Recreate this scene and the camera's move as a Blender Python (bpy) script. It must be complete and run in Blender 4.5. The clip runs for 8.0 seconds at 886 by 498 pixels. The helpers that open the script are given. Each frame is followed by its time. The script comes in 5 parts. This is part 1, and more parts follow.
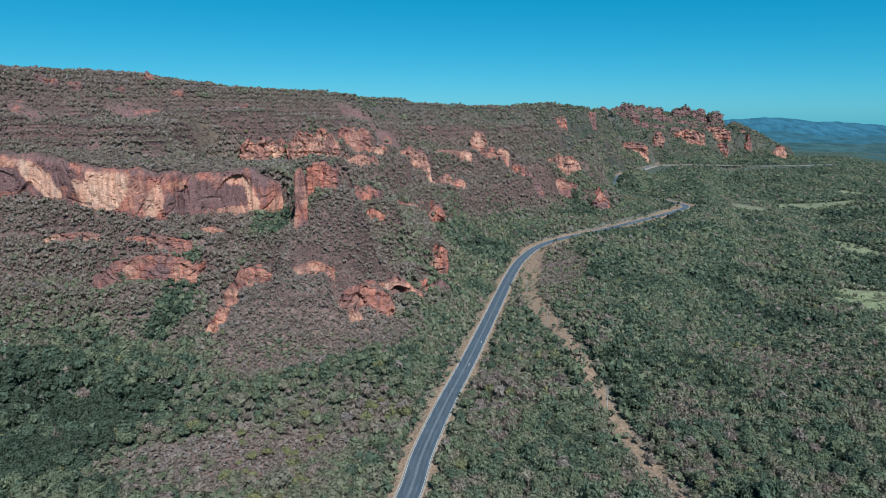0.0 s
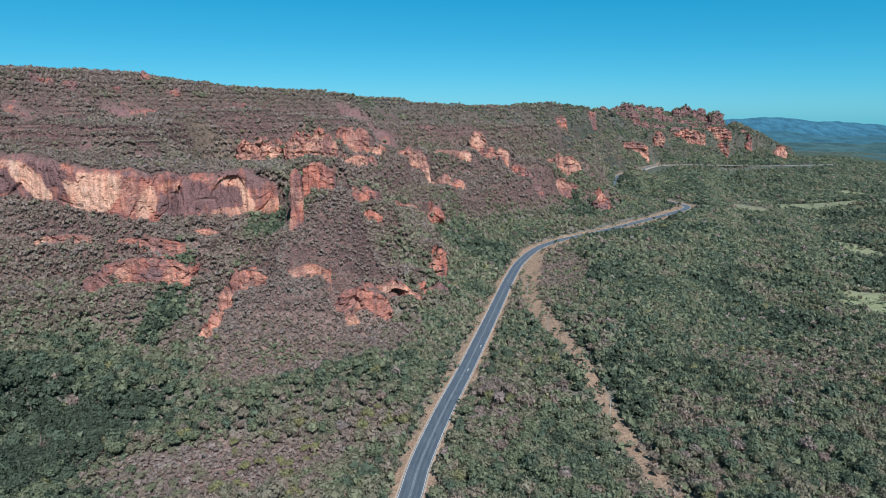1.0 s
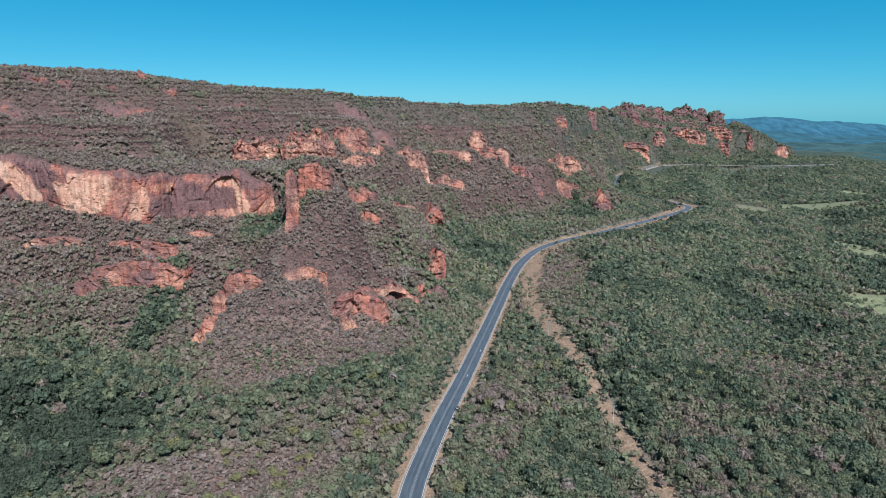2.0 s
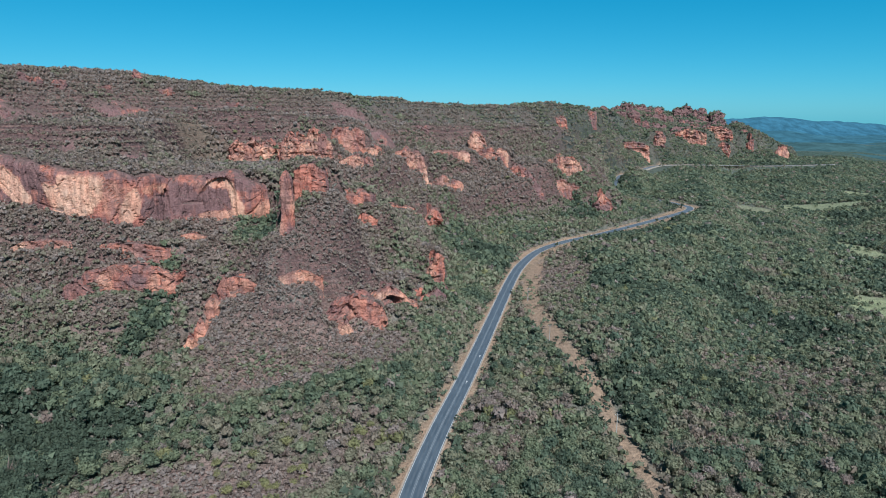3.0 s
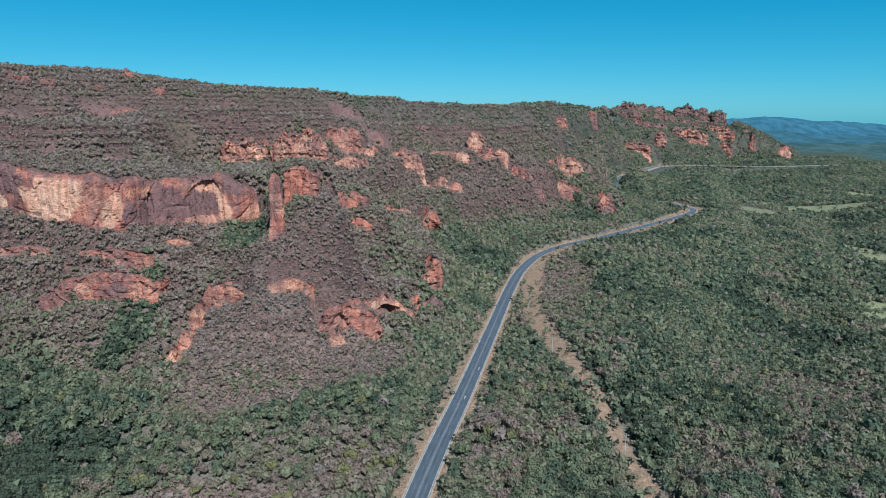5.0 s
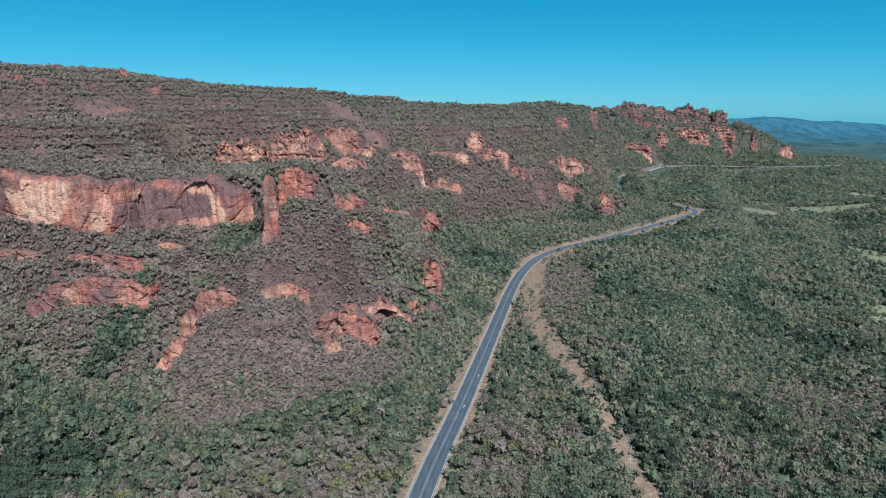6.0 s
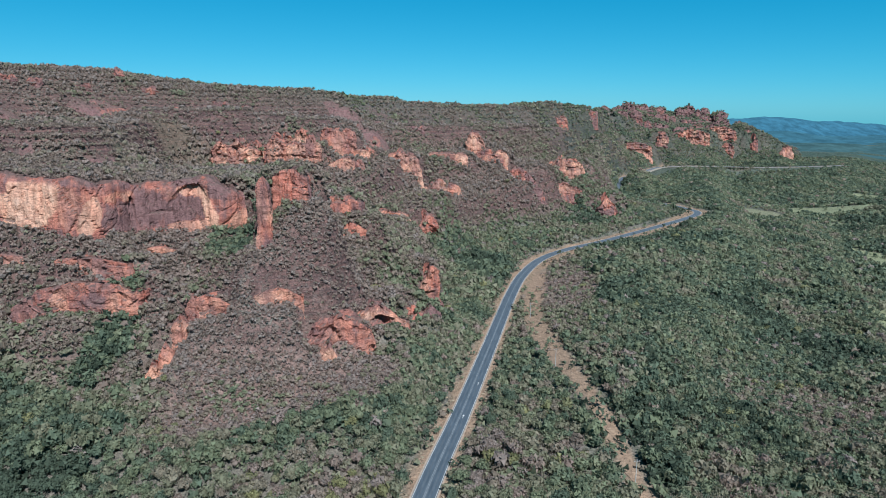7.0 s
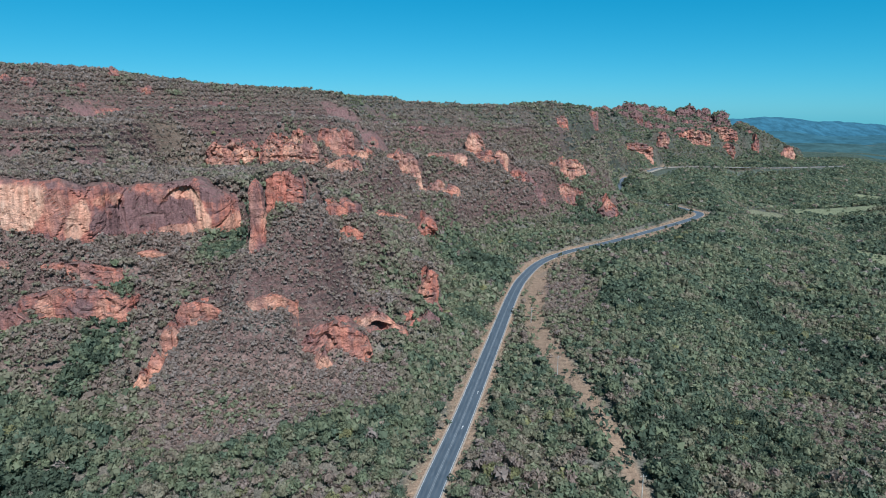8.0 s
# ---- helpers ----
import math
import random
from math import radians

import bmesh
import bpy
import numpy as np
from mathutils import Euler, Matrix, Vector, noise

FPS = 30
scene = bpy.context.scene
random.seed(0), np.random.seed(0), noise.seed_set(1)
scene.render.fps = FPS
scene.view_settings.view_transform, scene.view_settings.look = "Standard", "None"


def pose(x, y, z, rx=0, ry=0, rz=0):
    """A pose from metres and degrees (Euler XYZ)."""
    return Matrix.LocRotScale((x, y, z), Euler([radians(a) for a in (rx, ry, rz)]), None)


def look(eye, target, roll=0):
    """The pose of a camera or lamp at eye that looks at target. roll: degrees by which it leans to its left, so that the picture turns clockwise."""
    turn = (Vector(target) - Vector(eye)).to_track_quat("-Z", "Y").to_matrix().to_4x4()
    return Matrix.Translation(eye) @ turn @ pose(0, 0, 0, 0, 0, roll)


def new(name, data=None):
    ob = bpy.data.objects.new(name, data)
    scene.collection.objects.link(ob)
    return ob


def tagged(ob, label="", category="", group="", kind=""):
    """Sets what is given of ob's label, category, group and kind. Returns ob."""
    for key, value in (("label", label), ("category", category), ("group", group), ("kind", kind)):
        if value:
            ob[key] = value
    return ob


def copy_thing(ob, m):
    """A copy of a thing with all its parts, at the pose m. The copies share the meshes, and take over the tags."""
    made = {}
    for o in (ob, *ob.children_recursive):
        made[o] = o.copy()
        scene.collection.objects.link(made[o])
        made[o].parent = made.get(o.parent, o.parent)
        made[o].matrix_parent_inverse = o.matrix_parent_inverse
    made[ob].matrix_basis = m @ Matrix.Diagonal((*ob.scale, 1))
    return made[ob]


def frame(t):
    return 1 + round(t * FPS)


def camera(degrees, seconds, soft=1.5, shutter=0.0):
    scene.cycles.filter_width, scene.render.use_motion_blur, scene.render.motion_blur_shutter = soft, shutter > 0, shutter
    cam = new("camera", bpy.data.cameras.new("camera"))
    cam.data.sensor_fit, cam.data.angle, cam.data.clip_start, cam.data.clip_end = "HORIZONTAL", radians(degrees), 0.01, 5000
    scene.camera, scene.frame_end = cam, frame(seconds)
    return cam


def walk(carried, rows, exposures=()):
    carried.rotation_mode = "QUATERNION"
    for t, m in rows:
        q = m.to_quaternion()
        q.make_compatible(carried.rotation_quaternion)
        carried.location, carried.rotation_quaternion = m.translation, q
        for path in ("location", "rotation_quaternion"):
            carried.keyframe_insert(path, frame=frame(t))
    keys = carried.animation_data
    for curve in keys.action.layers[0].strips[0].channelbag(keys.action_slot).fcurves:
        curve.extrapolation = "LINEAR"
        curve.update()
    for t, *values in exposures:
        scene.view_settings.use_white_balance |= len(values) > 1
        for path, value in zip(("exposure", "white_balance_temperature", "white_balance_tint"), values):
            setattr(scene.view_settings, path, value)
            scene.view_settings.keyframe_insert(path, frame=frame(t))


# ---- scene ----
from mathutils.bvhtree import BVHTree

# ---------------------------------------------------------------- camera
# A drone that flies level over the road, 117 m above it: seconds, place, yaw, pitch, roll
EYE = 117.0
cam = camera(70.0, 8.0, soft=1.0)
ROWS = [
    (0.0, 0.000, 0.000, -0.000, -0.000, -12.085, 0.000),
    (0.5, 0.227, 3.330, -0.095, -0.024, -12.091, 0.009),
    (1.0, 0.455, 6.748, -0.176, -0.048, -12.097, 0.016),
    (1.5, 0.684, 10.253, -0.246, -0.071, -12.103, 0.022),
    (3.0, 1.373, 21.245, -0.378, -0.139, -12.118, 0.032),
    (3.5, 1.603, 25.057, -0.397, -0.161, -12.122, 0.032),
    (4.0, 1.833, 28.937, -0.403, -0.182, -12.126, 0.031),
    (4.5, 2.062, 32.882, -0.397, -0.203, -12.129, 0.029),
    (6.0, 2.746, 45.066, -0.302, -0.263, -12.138, 0.013),
    (6.5, 2.971, 49.233, -0.246, -0.282, -12.140, 0.005),
    (7.0, 3.195, 53.447, -0.176, -0.301, -12.141, -0.005),
    (7.5, 3.417, 57.704, -0.095, -0.320, -12.143, -0.016),
    (8.0, 3.638, 62.000, -0.000, -0.338, -12.144, -0.028),
]
walk(cam, [(t, pose(x, y, EYE + z, 90 + pitch, roll, yaw)) for t, x, y, z, yaw, pitch, roll in ROWS],
     exposures=[(0.0, 0.80, 5170, 3), (0.5, 0.90, 5290, 6), (1.5, 0.98, 5430, 11), (3.0, 0.91, 5270, 6), (4.0, 0.88, 5240, 5),
                (6.0, 0.90, 5250, 6), (7.0, 0.95, 5250, 6), (8.0, 0.90, 5210, 6)])

# ---------------------------------------------------------------- sky and sun
SUN_FROM = Vector((0.22, -0.60, 0.74)).normalized()
world = bpy.data.worlds.new("sky")
scene.world = world
world.use_nodes = True
wn = world.node_tree.nodes
sky = wn.new("ShaderNodeTexSky")
sky.sky_type = "NISHITA"
sky.sun_disc = False
sky.sun_elevation = math.asin(SUN_FROM.z)
sky.sun_rotation = math.atan2(SUN_FROM.x, SUN_FROM.y)
sky.altitude = 2500
sky.air_density = 0.8
sky.dust_density = 2.0
sky.ozone_density = 1.0
wn["Background"].inputs["Strength"].default_value = 0.06
clear = wn.new("ShaderNodeMix")
clear.data_type, clear.blend_type = "RGBA", "MULTIPLY"
clear.inputs[0].default_value = 1.0
clear.inputs[7].default_value = (0.25, 0.74, 0.775, 1)  # the deep cyan of a dry winter sky
world.node_tree.links.new(sky.outputs[0], clear.inputs[6])
split, join = wn.new("ShaderNodeSeparateColor"), wn.new("ShaderNodeCombineColor")
world.node_tree.links.new(clear.outputs[2], split.inputs[0])


def sky_sum(way, a, b):
    n = wn.new("ShaderNodeMath")
    n.operation = way
    for socket, value in zip(n.inputs, (a, b)):
        if isinstance(value, (int, float)):
            socket.default_value = value
        else:
            world.node_tree.links.new(value, socket)
    return n.outputs[0]


# an even blue that pales to grey-white haze at the horizon: gain, power, most
for k, (gain, power, most) in enumerate(((1.08, 1.4, 2.5), (1.55, 0.70, 9.0), (1.90, 0.60, 12.0))):
    haze = sky_sum("MINIMUM", sky_sum("MULTIPLY", sky_sum("POWER", split.outputs[k], power), gain), most)
    world.node_tree.links.new(sky_sum("MAXIMUM", haze, sky_sum("MULTIPLY", split.outputs[k], 0.72)), join.inputs[k])
world.node_tree.links.new(join.outputs[0], wn["Background"].inputs["Color"])
sun = new("sun", bpy.data.lights.new("sun", "SUN"))
sun.data.energy = 4.2
sun.data.angle = radians(0.53)
sun.data.color = (1.0, 0.94, 0.86)
sun.matrix_world = look(SUN_FROM * 1000, (0, 0, 0))

# ---------------------------------------------------------------- noise in numpy
RNG = np.random.default_rng(7)
TABLE = RNG.random((64, 64, 64))


def fade(f):
    return f * f * (3 - 2 * f)


def value_noise(x, y, z=0.0):
    """Smooth noise, 0 to 1, of arrays of places."""
    x, y, z = np.broadcast_arrays(np.asarray(x, float), np.asarray(y, float), np.asarray(z, float))
    i, j, k = np.floor(x).astype(int), np.floor(y).astype(int), np.floor(z).astype(int)
    u, v, w = fade(x - i), fade(y - j), fade(z - k)
    total = np.zeros(x.shape)
    for a in (0, 1):
        for b in (0, 1):
            for c in (0, 1):
                weight = (u if a else 1 - u) * (v if b else 1 - v) * (w if c else 1 - w)
                total += weight * TABLE[(i + a) & 63, (j + b) & 63, (k + c) & 63]
    return total


def fractal(x, y, z=0.0, octaves=4, rough=0.5):
    total, size, span = 0.0, 1.0, 0.0
    for o in range(octaves):
        total = total + size * value_noise(np.asarray(x) * 2 ** o + 17.3 * o, np.asarray(y) * 2 ** o + 5.7 * o, np.asarray(z) * 2 ** o + 9.1 * o)
        span += size
        size *= rough
    return total / span


def smooth(a, b, v):
    f = np.clip((np.asarray(v, float) - a) / (b - a), 0, 1)
    return fade(f)


# ---------------------------------------------------------------- the lie of the land
# Lines on the plan with the height of the ground along them (x, y, z)
FOOT = [(-420, 300, 16), (-200, 270, 12), (-130, 276, 6), (-80, 264, 5), (-50, 283, 7), (-25, 322, 8), (0, 345, 7),
        (10, 400, 5), (24, 520, 4), (60, 600, 5), (120, 655, 6), (195, 695, 9), (225, 760, 13), (240, 900, 14), (272, 1040, 20), (306, 1120, 22), (345, 1215, 26),
        (430, 1262, 20), (560, 1330, 22), (660, 1370, 18), (800, 1440, 4), (880, 1520, 0), (950, 1800, 0)]
TALUS = [(-420, 350, 70), (-235, 333, 70), (-185, 326, 65), (-157, 327, 60), (-140, 346, 59), (-114, 352, 56), (-94, 344, 56),
         (-76, 327, 55), (-60, 340, 53), (-44, 378, 49), (-42, 450, 46), (-46, 525, 38), (-20, 592, 48), (8, 625, 45), (75, 682, 42),
         (130, 705, 30), (150, 760, 45), (190, 900, 50), (258, 1150, 45), (360, 1290, 42), (540, 1390, 48), (640, 1425, 44), (700, 1440, 38), (745, 1450, 24)]
BENCH = [(-420, 385, 104), (-235, 366, 98), (-176, 360, 92), (-140, 382, 87), (-98, 386, 82), (-112, 430, 82), (-128, 520, 73),
         (-155, 555, 70), (-110, 562, 80), (-68, 572, 80), (-28, 612, 78), (14, 650, 80), (50, 684, 84), (95, 706, 68), (150, 752, 66),
         (190, 850, 72), (240, 1000, 82), (380, 1325, 84), (540, 1425, 86), (620, 1460, 86), (690, 1470, 70)]
UPPER = [(-420, 410, 130), (-262, 392, 116), (-200, 405, 108), (-236, 500, 110), (-234, 585, 117), (-170, 615, 117), (-112, 630, 112),
         (-70, 690, 104), (25, 720, 103), (70, 790, 102), (150, 860, 106), (260, 1030, 112), (390, 1390, 108), (530, 1500, 106), (600, 1490, 98), (650, 1490, 92), (690, 1482, 80)]
CREST = [(-800, 680, 190), (-470, 715, 164), (-386, 800, 161), (-326, 835, 155), (-243, 845, 145), (-169, 875, 143), (-69, 955, 133),
         (14, 1005, 128), (106, 1060, 127), (196, 1160, 136), (289, 1260, 136), (420, 1450, 128), (522, 1577, 120), (610, 1545, 116)]
SPINE = [(600, 1548, 116), (655, 1532, 110), (705, 1500, 90), (748, 1480, 64), (785, 1468, 36)]
SPUR = [(-76, 322, 46), (-66, 316, 37), (-48, 324, 29), (-28, 345, 26), (-8, 362, 19)]
LEDGE = [(-230, 318, 50), (-190, 325, 48), (-150, 318, 46), (-128, 328, 40), (-112, 313, 30), (-92, 314, 33)]
STEP = [(-230, 302, 32), (-170, 304, 31), (-148, 309, 33), (-122, 300, 15), (-100, 295, 16), (-72, 290, 14)]
GULLY = [(-78, 420, 64), (-80, 470, 68), (-72, 525, 58)]
SHELF = [(-150, 435, 80), (-166, 480, 75), (-176, 520, 71), (-186, 545, 70)]
KNOLLS = [(28, 656, 64), (52, 664, 67), (76, 672, 58)]
LIPS = [(-90, 554, 68), (-74, 558, 70), (-58, 577, 75)]
VALE = [(300, 880, -2), (318, 940, 2), (352, 1000, 2), (390, 1080, 3), (440, 1150, 4), (520, 1190, 3), (620, 1215, 1), (720, 1230, -2), (820, 1290, -6)]
BACK = [(-900, 1200, 170), (-300, 1200, 140), (50, 1500, 112), (300, 1900, 108), (500, 2100, 90), (700, 1900, 40), (950, 2200, 0)]
PLAIN = [(-400, 0, 2), (-300, 215, 4), (-150, 222, -1), (-60, 205, -3), (0, 210, -2), (60, 215, -3), (150, 280, -5), (240, 400, -13), (330, 520, -17),
         (430, 648, -20), (480, 800, -20), (510, 960, -19), (720, 1104, -19), (900, 1300, -16), (1400, 1800, -22), (1200, 900, -24),
         (700, 500, -22), (300, 100, -10), (0, -300, 0), (1200, 3000, -25), (2600, 3000, -30), (2600, 1500, -30), (0, 4000, 30), (-1500, 3000, 90)]
ROAD = [(-150, -250, 0), (-112, -140, 0), (-74, -20, 0), (-51, 40, 0), (-34, 90, 0), (-20, 140, 0), (-11, 177, 0), (-7, 204, 0), (1, 242, 0), (12, 287, 0), (28, 357, 0), (51, 458, 0), (66, 510, 0), (86, 555, 0.5),
        (113, 585, 2), (152, 612, 4), (206, 655, 7), (252, 694, 9.5), (276, 719, 10.5), (285, 738, 11), (283, 757, 11), (274, 785, 11.5), (262, 830, 10),
        (252, 900, 7), (262, 965, 13), (283, 1022, 19), (317, 1069, 20), (367, 1150, 21), (406, 1207, 20.5), (467, 1246, 19), (519, 1266, 17), (575, 1270, 15.7), (634, 1277, 14.2), (741, 1322, 12), (900, 1450, 4)]


def curve_through(points, step):
    """Places every step metres along a smooth curve through the points."""
    p = np.array(points, float)
    p = np.vstack([2 * p[0] - p[1], p, 2 * p[-1] - p[-2]])
    out = []
    for a, b, c, d in zip(p[:-3], p[1:-2], p[2:-1], p[3:]):
        n = max(2, int(np.linalg.norm(c - b) / step))
        f = np.linspace(0, 1, n, endpoint=False)[:, None]
        out.append(0.5 * (2 * b + (c - a) * f + (2 * a - 5 * b + 4 * c - d) * f ** 2 + (3 * b - a - 3 * c + d) * f ** 3))
    out.append(p[-2][None])
    return np.vstack(out)


def along(points, step):
    """Places every step metres along the straight lines."""
    p = np.array(points, float)
    out = [p[:1]]
    for a, b in zip(p[:-1], p[1:]):
        n = max(1, int(np.linalg.norm(b[:2] - a[:2]) / step))
        out.append(a + (b - a) * (np.arange(1, n + 1) / n)[:, None])
    return np.vstack(out)


NODES = np.vstack([along(l, s) for l, s in ((FOOT, 14), (TALUS, 12), (BENCH, 12), (UPPER, 16), (CREST, 26), (SPUR, 8), (LEDGE, 10),
                                            (STEP, 10), (GULLY, 14), (VALE, 22), (KNOLLS, 8), (LIPS, 8), (SHELF, 10), (SPINE, 8), (BACK, 120), (PLAIN, 40), (ROAD, 16))])
ROAD_LINE = curve_through(ROAD, 3.0)
TRACK = [(86, 542), (72, 490), (60, 425), (57, 385), (58, 347), (61, 316), (64, 290), (66, 267), (67.5, 244), (69, 225), (71, 207), (73, 185), (76, 150), (80, 110)]
TRACK_LINE = curve_through([(x, y, 0) for x, y in TRACK], 3.0)


def distance_to(line, x, y):
    """Distance from each place to a line of points, and the number of the nearest one."""
    best, number = np.full(x.shape, 1e9), np.zeros(x.shape, int)
    for i in range(len(line)):
        d = (x - line[i, 0]) ** 2 + (y - line[i, 1]) ** 2
        m = d < best
        best[m], number[m] = d[m], i
    return np.sqrt(best), number


MOUNDS = []  # ground that backs the outcrops: x, y, half width, depth, foot, top, turn
BANKS = [(-60, 347, 16, 75.5, 0.9, 0.0, 34), (-45, 392, 14, 62, 0.8, 0.0, 14), (48, 668, 18, 71, 0.8, 0.0, 24), (-29, 602, 12, 67, 0.9, 0.0, 20), (12, 648, 16, 72, 0.8, 0.0, 20), (-62, 589, 20, 79, 0.7, 0.0, 18)]  # steep talus before a face: x, y, half width, top, slope, turn, reach


def height(x, y, fine=True):
    """The height of the ground at arrays of places."""
    x, y = np.asarray(x, float), np.asarray(y, float)
    shape = x.shape
    x, y = x.ravel(), y.ravel()
    num, den = np.zeros(x.size), np.zeros(x.size)
    soft = 60.0 + 0.00012 * (x ** 2 + y ** 2)
    for nx, ny, nz in NODES:
        w = 1 / ((x - nx) ** 2 + (y - ny) ** 2 + soft) ** 2
        num += w * nz
        den += w
    z = num / den
    hilly = smooth(8, 30, z)
    if fine:
        z = z + hilly * (7 * (fractal(x / 60, y / 60, 3.1, 4) - 0.5) + 4 * (fractal(x / 17, y / 17, 8.2, 3) - 0.5))
        # beds of rock: flat ledges and steep risers
        warp = 5 * (fractal(x / 90, y / 90, 1.7, 3) - 0.5)
        bed = (z + warp) / 8.5
        step = np.floor(bed) + smooth(0.38, 0.62, bed - np.floor(bed))
        z = z + hilly * 0.28 * (step * 8.5 - warp - z)
        zone = smooth(82, 96, z) * smooth(170, 145, z) * smooth(1350, 1150, y)
        bed = (z + 1.6 * warp) / 5.0
        step = np.floor(bed) + smooth(0.55, 0.75, bed - np.floor(bed))
        z = z + zone * 0.62 * (step * 5.0 - 1.6 * warp - z)
        z = z + 1.6 * (fractal(x / 40, y / 40, 5.5, 3) - 0.5)
    for dig in (False, True):
        for rx, ry, half, deep, base, top, turn in MOUNDS:
            near = np.flatnonzero((x - rx) ** 2 + (y - ry) ** 2 < (1.6 * half + 50) ** 2)
            if not len(near):
                continue
            c, s = math.cos(turn), math.sin(turn)
            u, v = (x[near] - rx) * c + (y[near] - ry) * s, -(x[near] - rx) * s + (y[near] - ry) * c
            if dig:  # clear the foot of the face
                f = smooth(-20, -5, v) * smooth(0.5 * deep, 0.2 * deep, v) * smooth(1.1, 0.7, np.abs(u) / half)
                z[near] = np.minimum(z[near], z[near] * (1 - f) + (base + 0.12 * np.maximum(0, v)) * f)
            else:  # back it with rising ground
                side = np.maximum(0, np.abs(u) - 0.80 * half) / (0.8 * half + 5)
                up = top - 0.6 + 0.10 * v - 0.3 * half * side ** 2 - 4 * side
                f = smooth(0.15 * deep, 0.55 * deep, v) * smooth(48, 16, v) * smooth(1.35, 0.5, side)
                z[near] = np.maximum(z[near], z[near] * (1 - f) + up * f)
    for rx, ry, half, top, slope, turn, reach in BANKS:
        near = np.flatnonzero((x - rx) ** 2 + (y - ry) ** 2 < (2 * half + reach) ** 2)
        if not len(near):
            continue
        c, s = math.cos(turn), math.sin(turn)
        u, v = (x[near] - rx) * c + (y[near] - ry) * s, -(x[near] - rx) * s + (y[near] - ry) * c
        f = smooth(-reach, -0.2 * reach, v) * smooth(14, 6, v) * smooth(1.9, 0.3, np.abs(u) / half)
        z[near] = np.maximum(z[near], z[near] * (1 - f) + (top - slope * np.maximum(0, -v - 1)) * f)
    d, i = distance_to(ROAD_LINE[::2], x, y)
    way = np.gradient(ROAD_LINE[::2], axis=0)[i]
    valley = smooth(0, 6, (x - ROAD_LINE[::2][i, 0]) * way[:, 1] - (y - ROAD_LINE[::2][i, 1]) * way[:, 0])
    low = ROAD_LINE[::2][i, 2] - 0.5 - 0.09 * d  # the far road runs on a terrace above the woods
    f = valley * smooth(120, 60, d) * smooth(1000, 1040, y) * smooth(1420, 1330, y)
    z = np.where(f > 0, np.minimum(z, z * (1 - f) + low * f), z)
    f = smooth(16, 6, d)
    z = z * (1 - f) + (ROAD_LINE[::2][i, 2] - 0.12) * f
    return z.reshape(shape)


# ---------------------------------------------------------------- materials
def material(name, rough=0.9, spec=0.2):
    m = bpy.data.materials.new(name)
    m.use_nodes = True
    b = m.node_tree.nodes["Principled BSDF"]
    b.inputs["Roughness"].default_value = rough
    b.inputs["Specular IOR Level"].default_value = spec
    return m, m.node_tree, b


def node(tree, kind, inputs=None, **settings):
    n = tree.nodes.new(kind)
    for key, value in settings.items():
        setattr(n, key, value)
    for key, value in (inputs or {}).items():
        if isinstance(value, bpy.types.NodeSocket):
            tree.links.new(value, n.inputs[key])
        else:
            n.inputs[key].default_value = value
    return n


def noise_at(tree, where, scale, detail=4, rough=0.55):
    return node(tree, "ShaderNodeTexNoise", {"Vector": where, "Scale": scale, "Detail": detail, "Roughness": rough}).outputs["Fac"]


def ramp(tree, fac, stops, ease="LINEAR"):
    r = node(tree, "ShaderNodeValToRGB", {"Fac": fac})
    r.color_ramp.interpolation = ease
    while len(r.color_ramp.elements) < len(stops):
        r.color_ramp.elements.new(0.5)
    for e, (at, colour) in zip(r.color_ramp.elements, stops):
        e.position = at
        e.color = (*colour, 1) if isinstance(colour, tuple) else (colour, colour, colour, 1)
    return r.outputs["Color"]


def mixed(tree, fac, a, b, way="MIX"):
    n = node(tree, "ShaderNodeMix", data_type="RGBA", blend_type=way)
    for socket, value in ((n.inputs[0], fac), (n.inputs[6], a), (n.inputs[7], b)):
        if isinstance(value, bpy.types.NodeSocket):
            tree.links.new(value, socket)
        else:
            socket.default_value = (*value, 1) if isinstance(value, tuple) else value
    return n.outputs[2]


def maths(tree, way, a, b=0.0):
    n = node(tree, "ShaderNodeMath", operation=way)
    for socket, value in ((n.inputs[0], a), (n.inputs[1], b)):
        if isinstance(value, bpy.types.NodeSocket):
            tree.links.new(value, socket)
        else:
            socket.default_value = value
    return n.outputs[0]


def bumped(tree, shader, fac, strength, distance):
    n = node(tree, "ShaderNodeBump", {"Height": fac, "Strength": strength, "Distance": distance})
    tree.links.new(n.outputs["Normal"], shader.inputs["Normal"])


def stretched(tree, where, scale):
    return node(tree, "ShaderNodeMapping", {"Vector": where, "Scale": scale}).outputs["Vector"]


def attribute(tree, name):
    return node(tree, "ShaderNodeAttribute", attribute_name=name).outputs["Fac"]


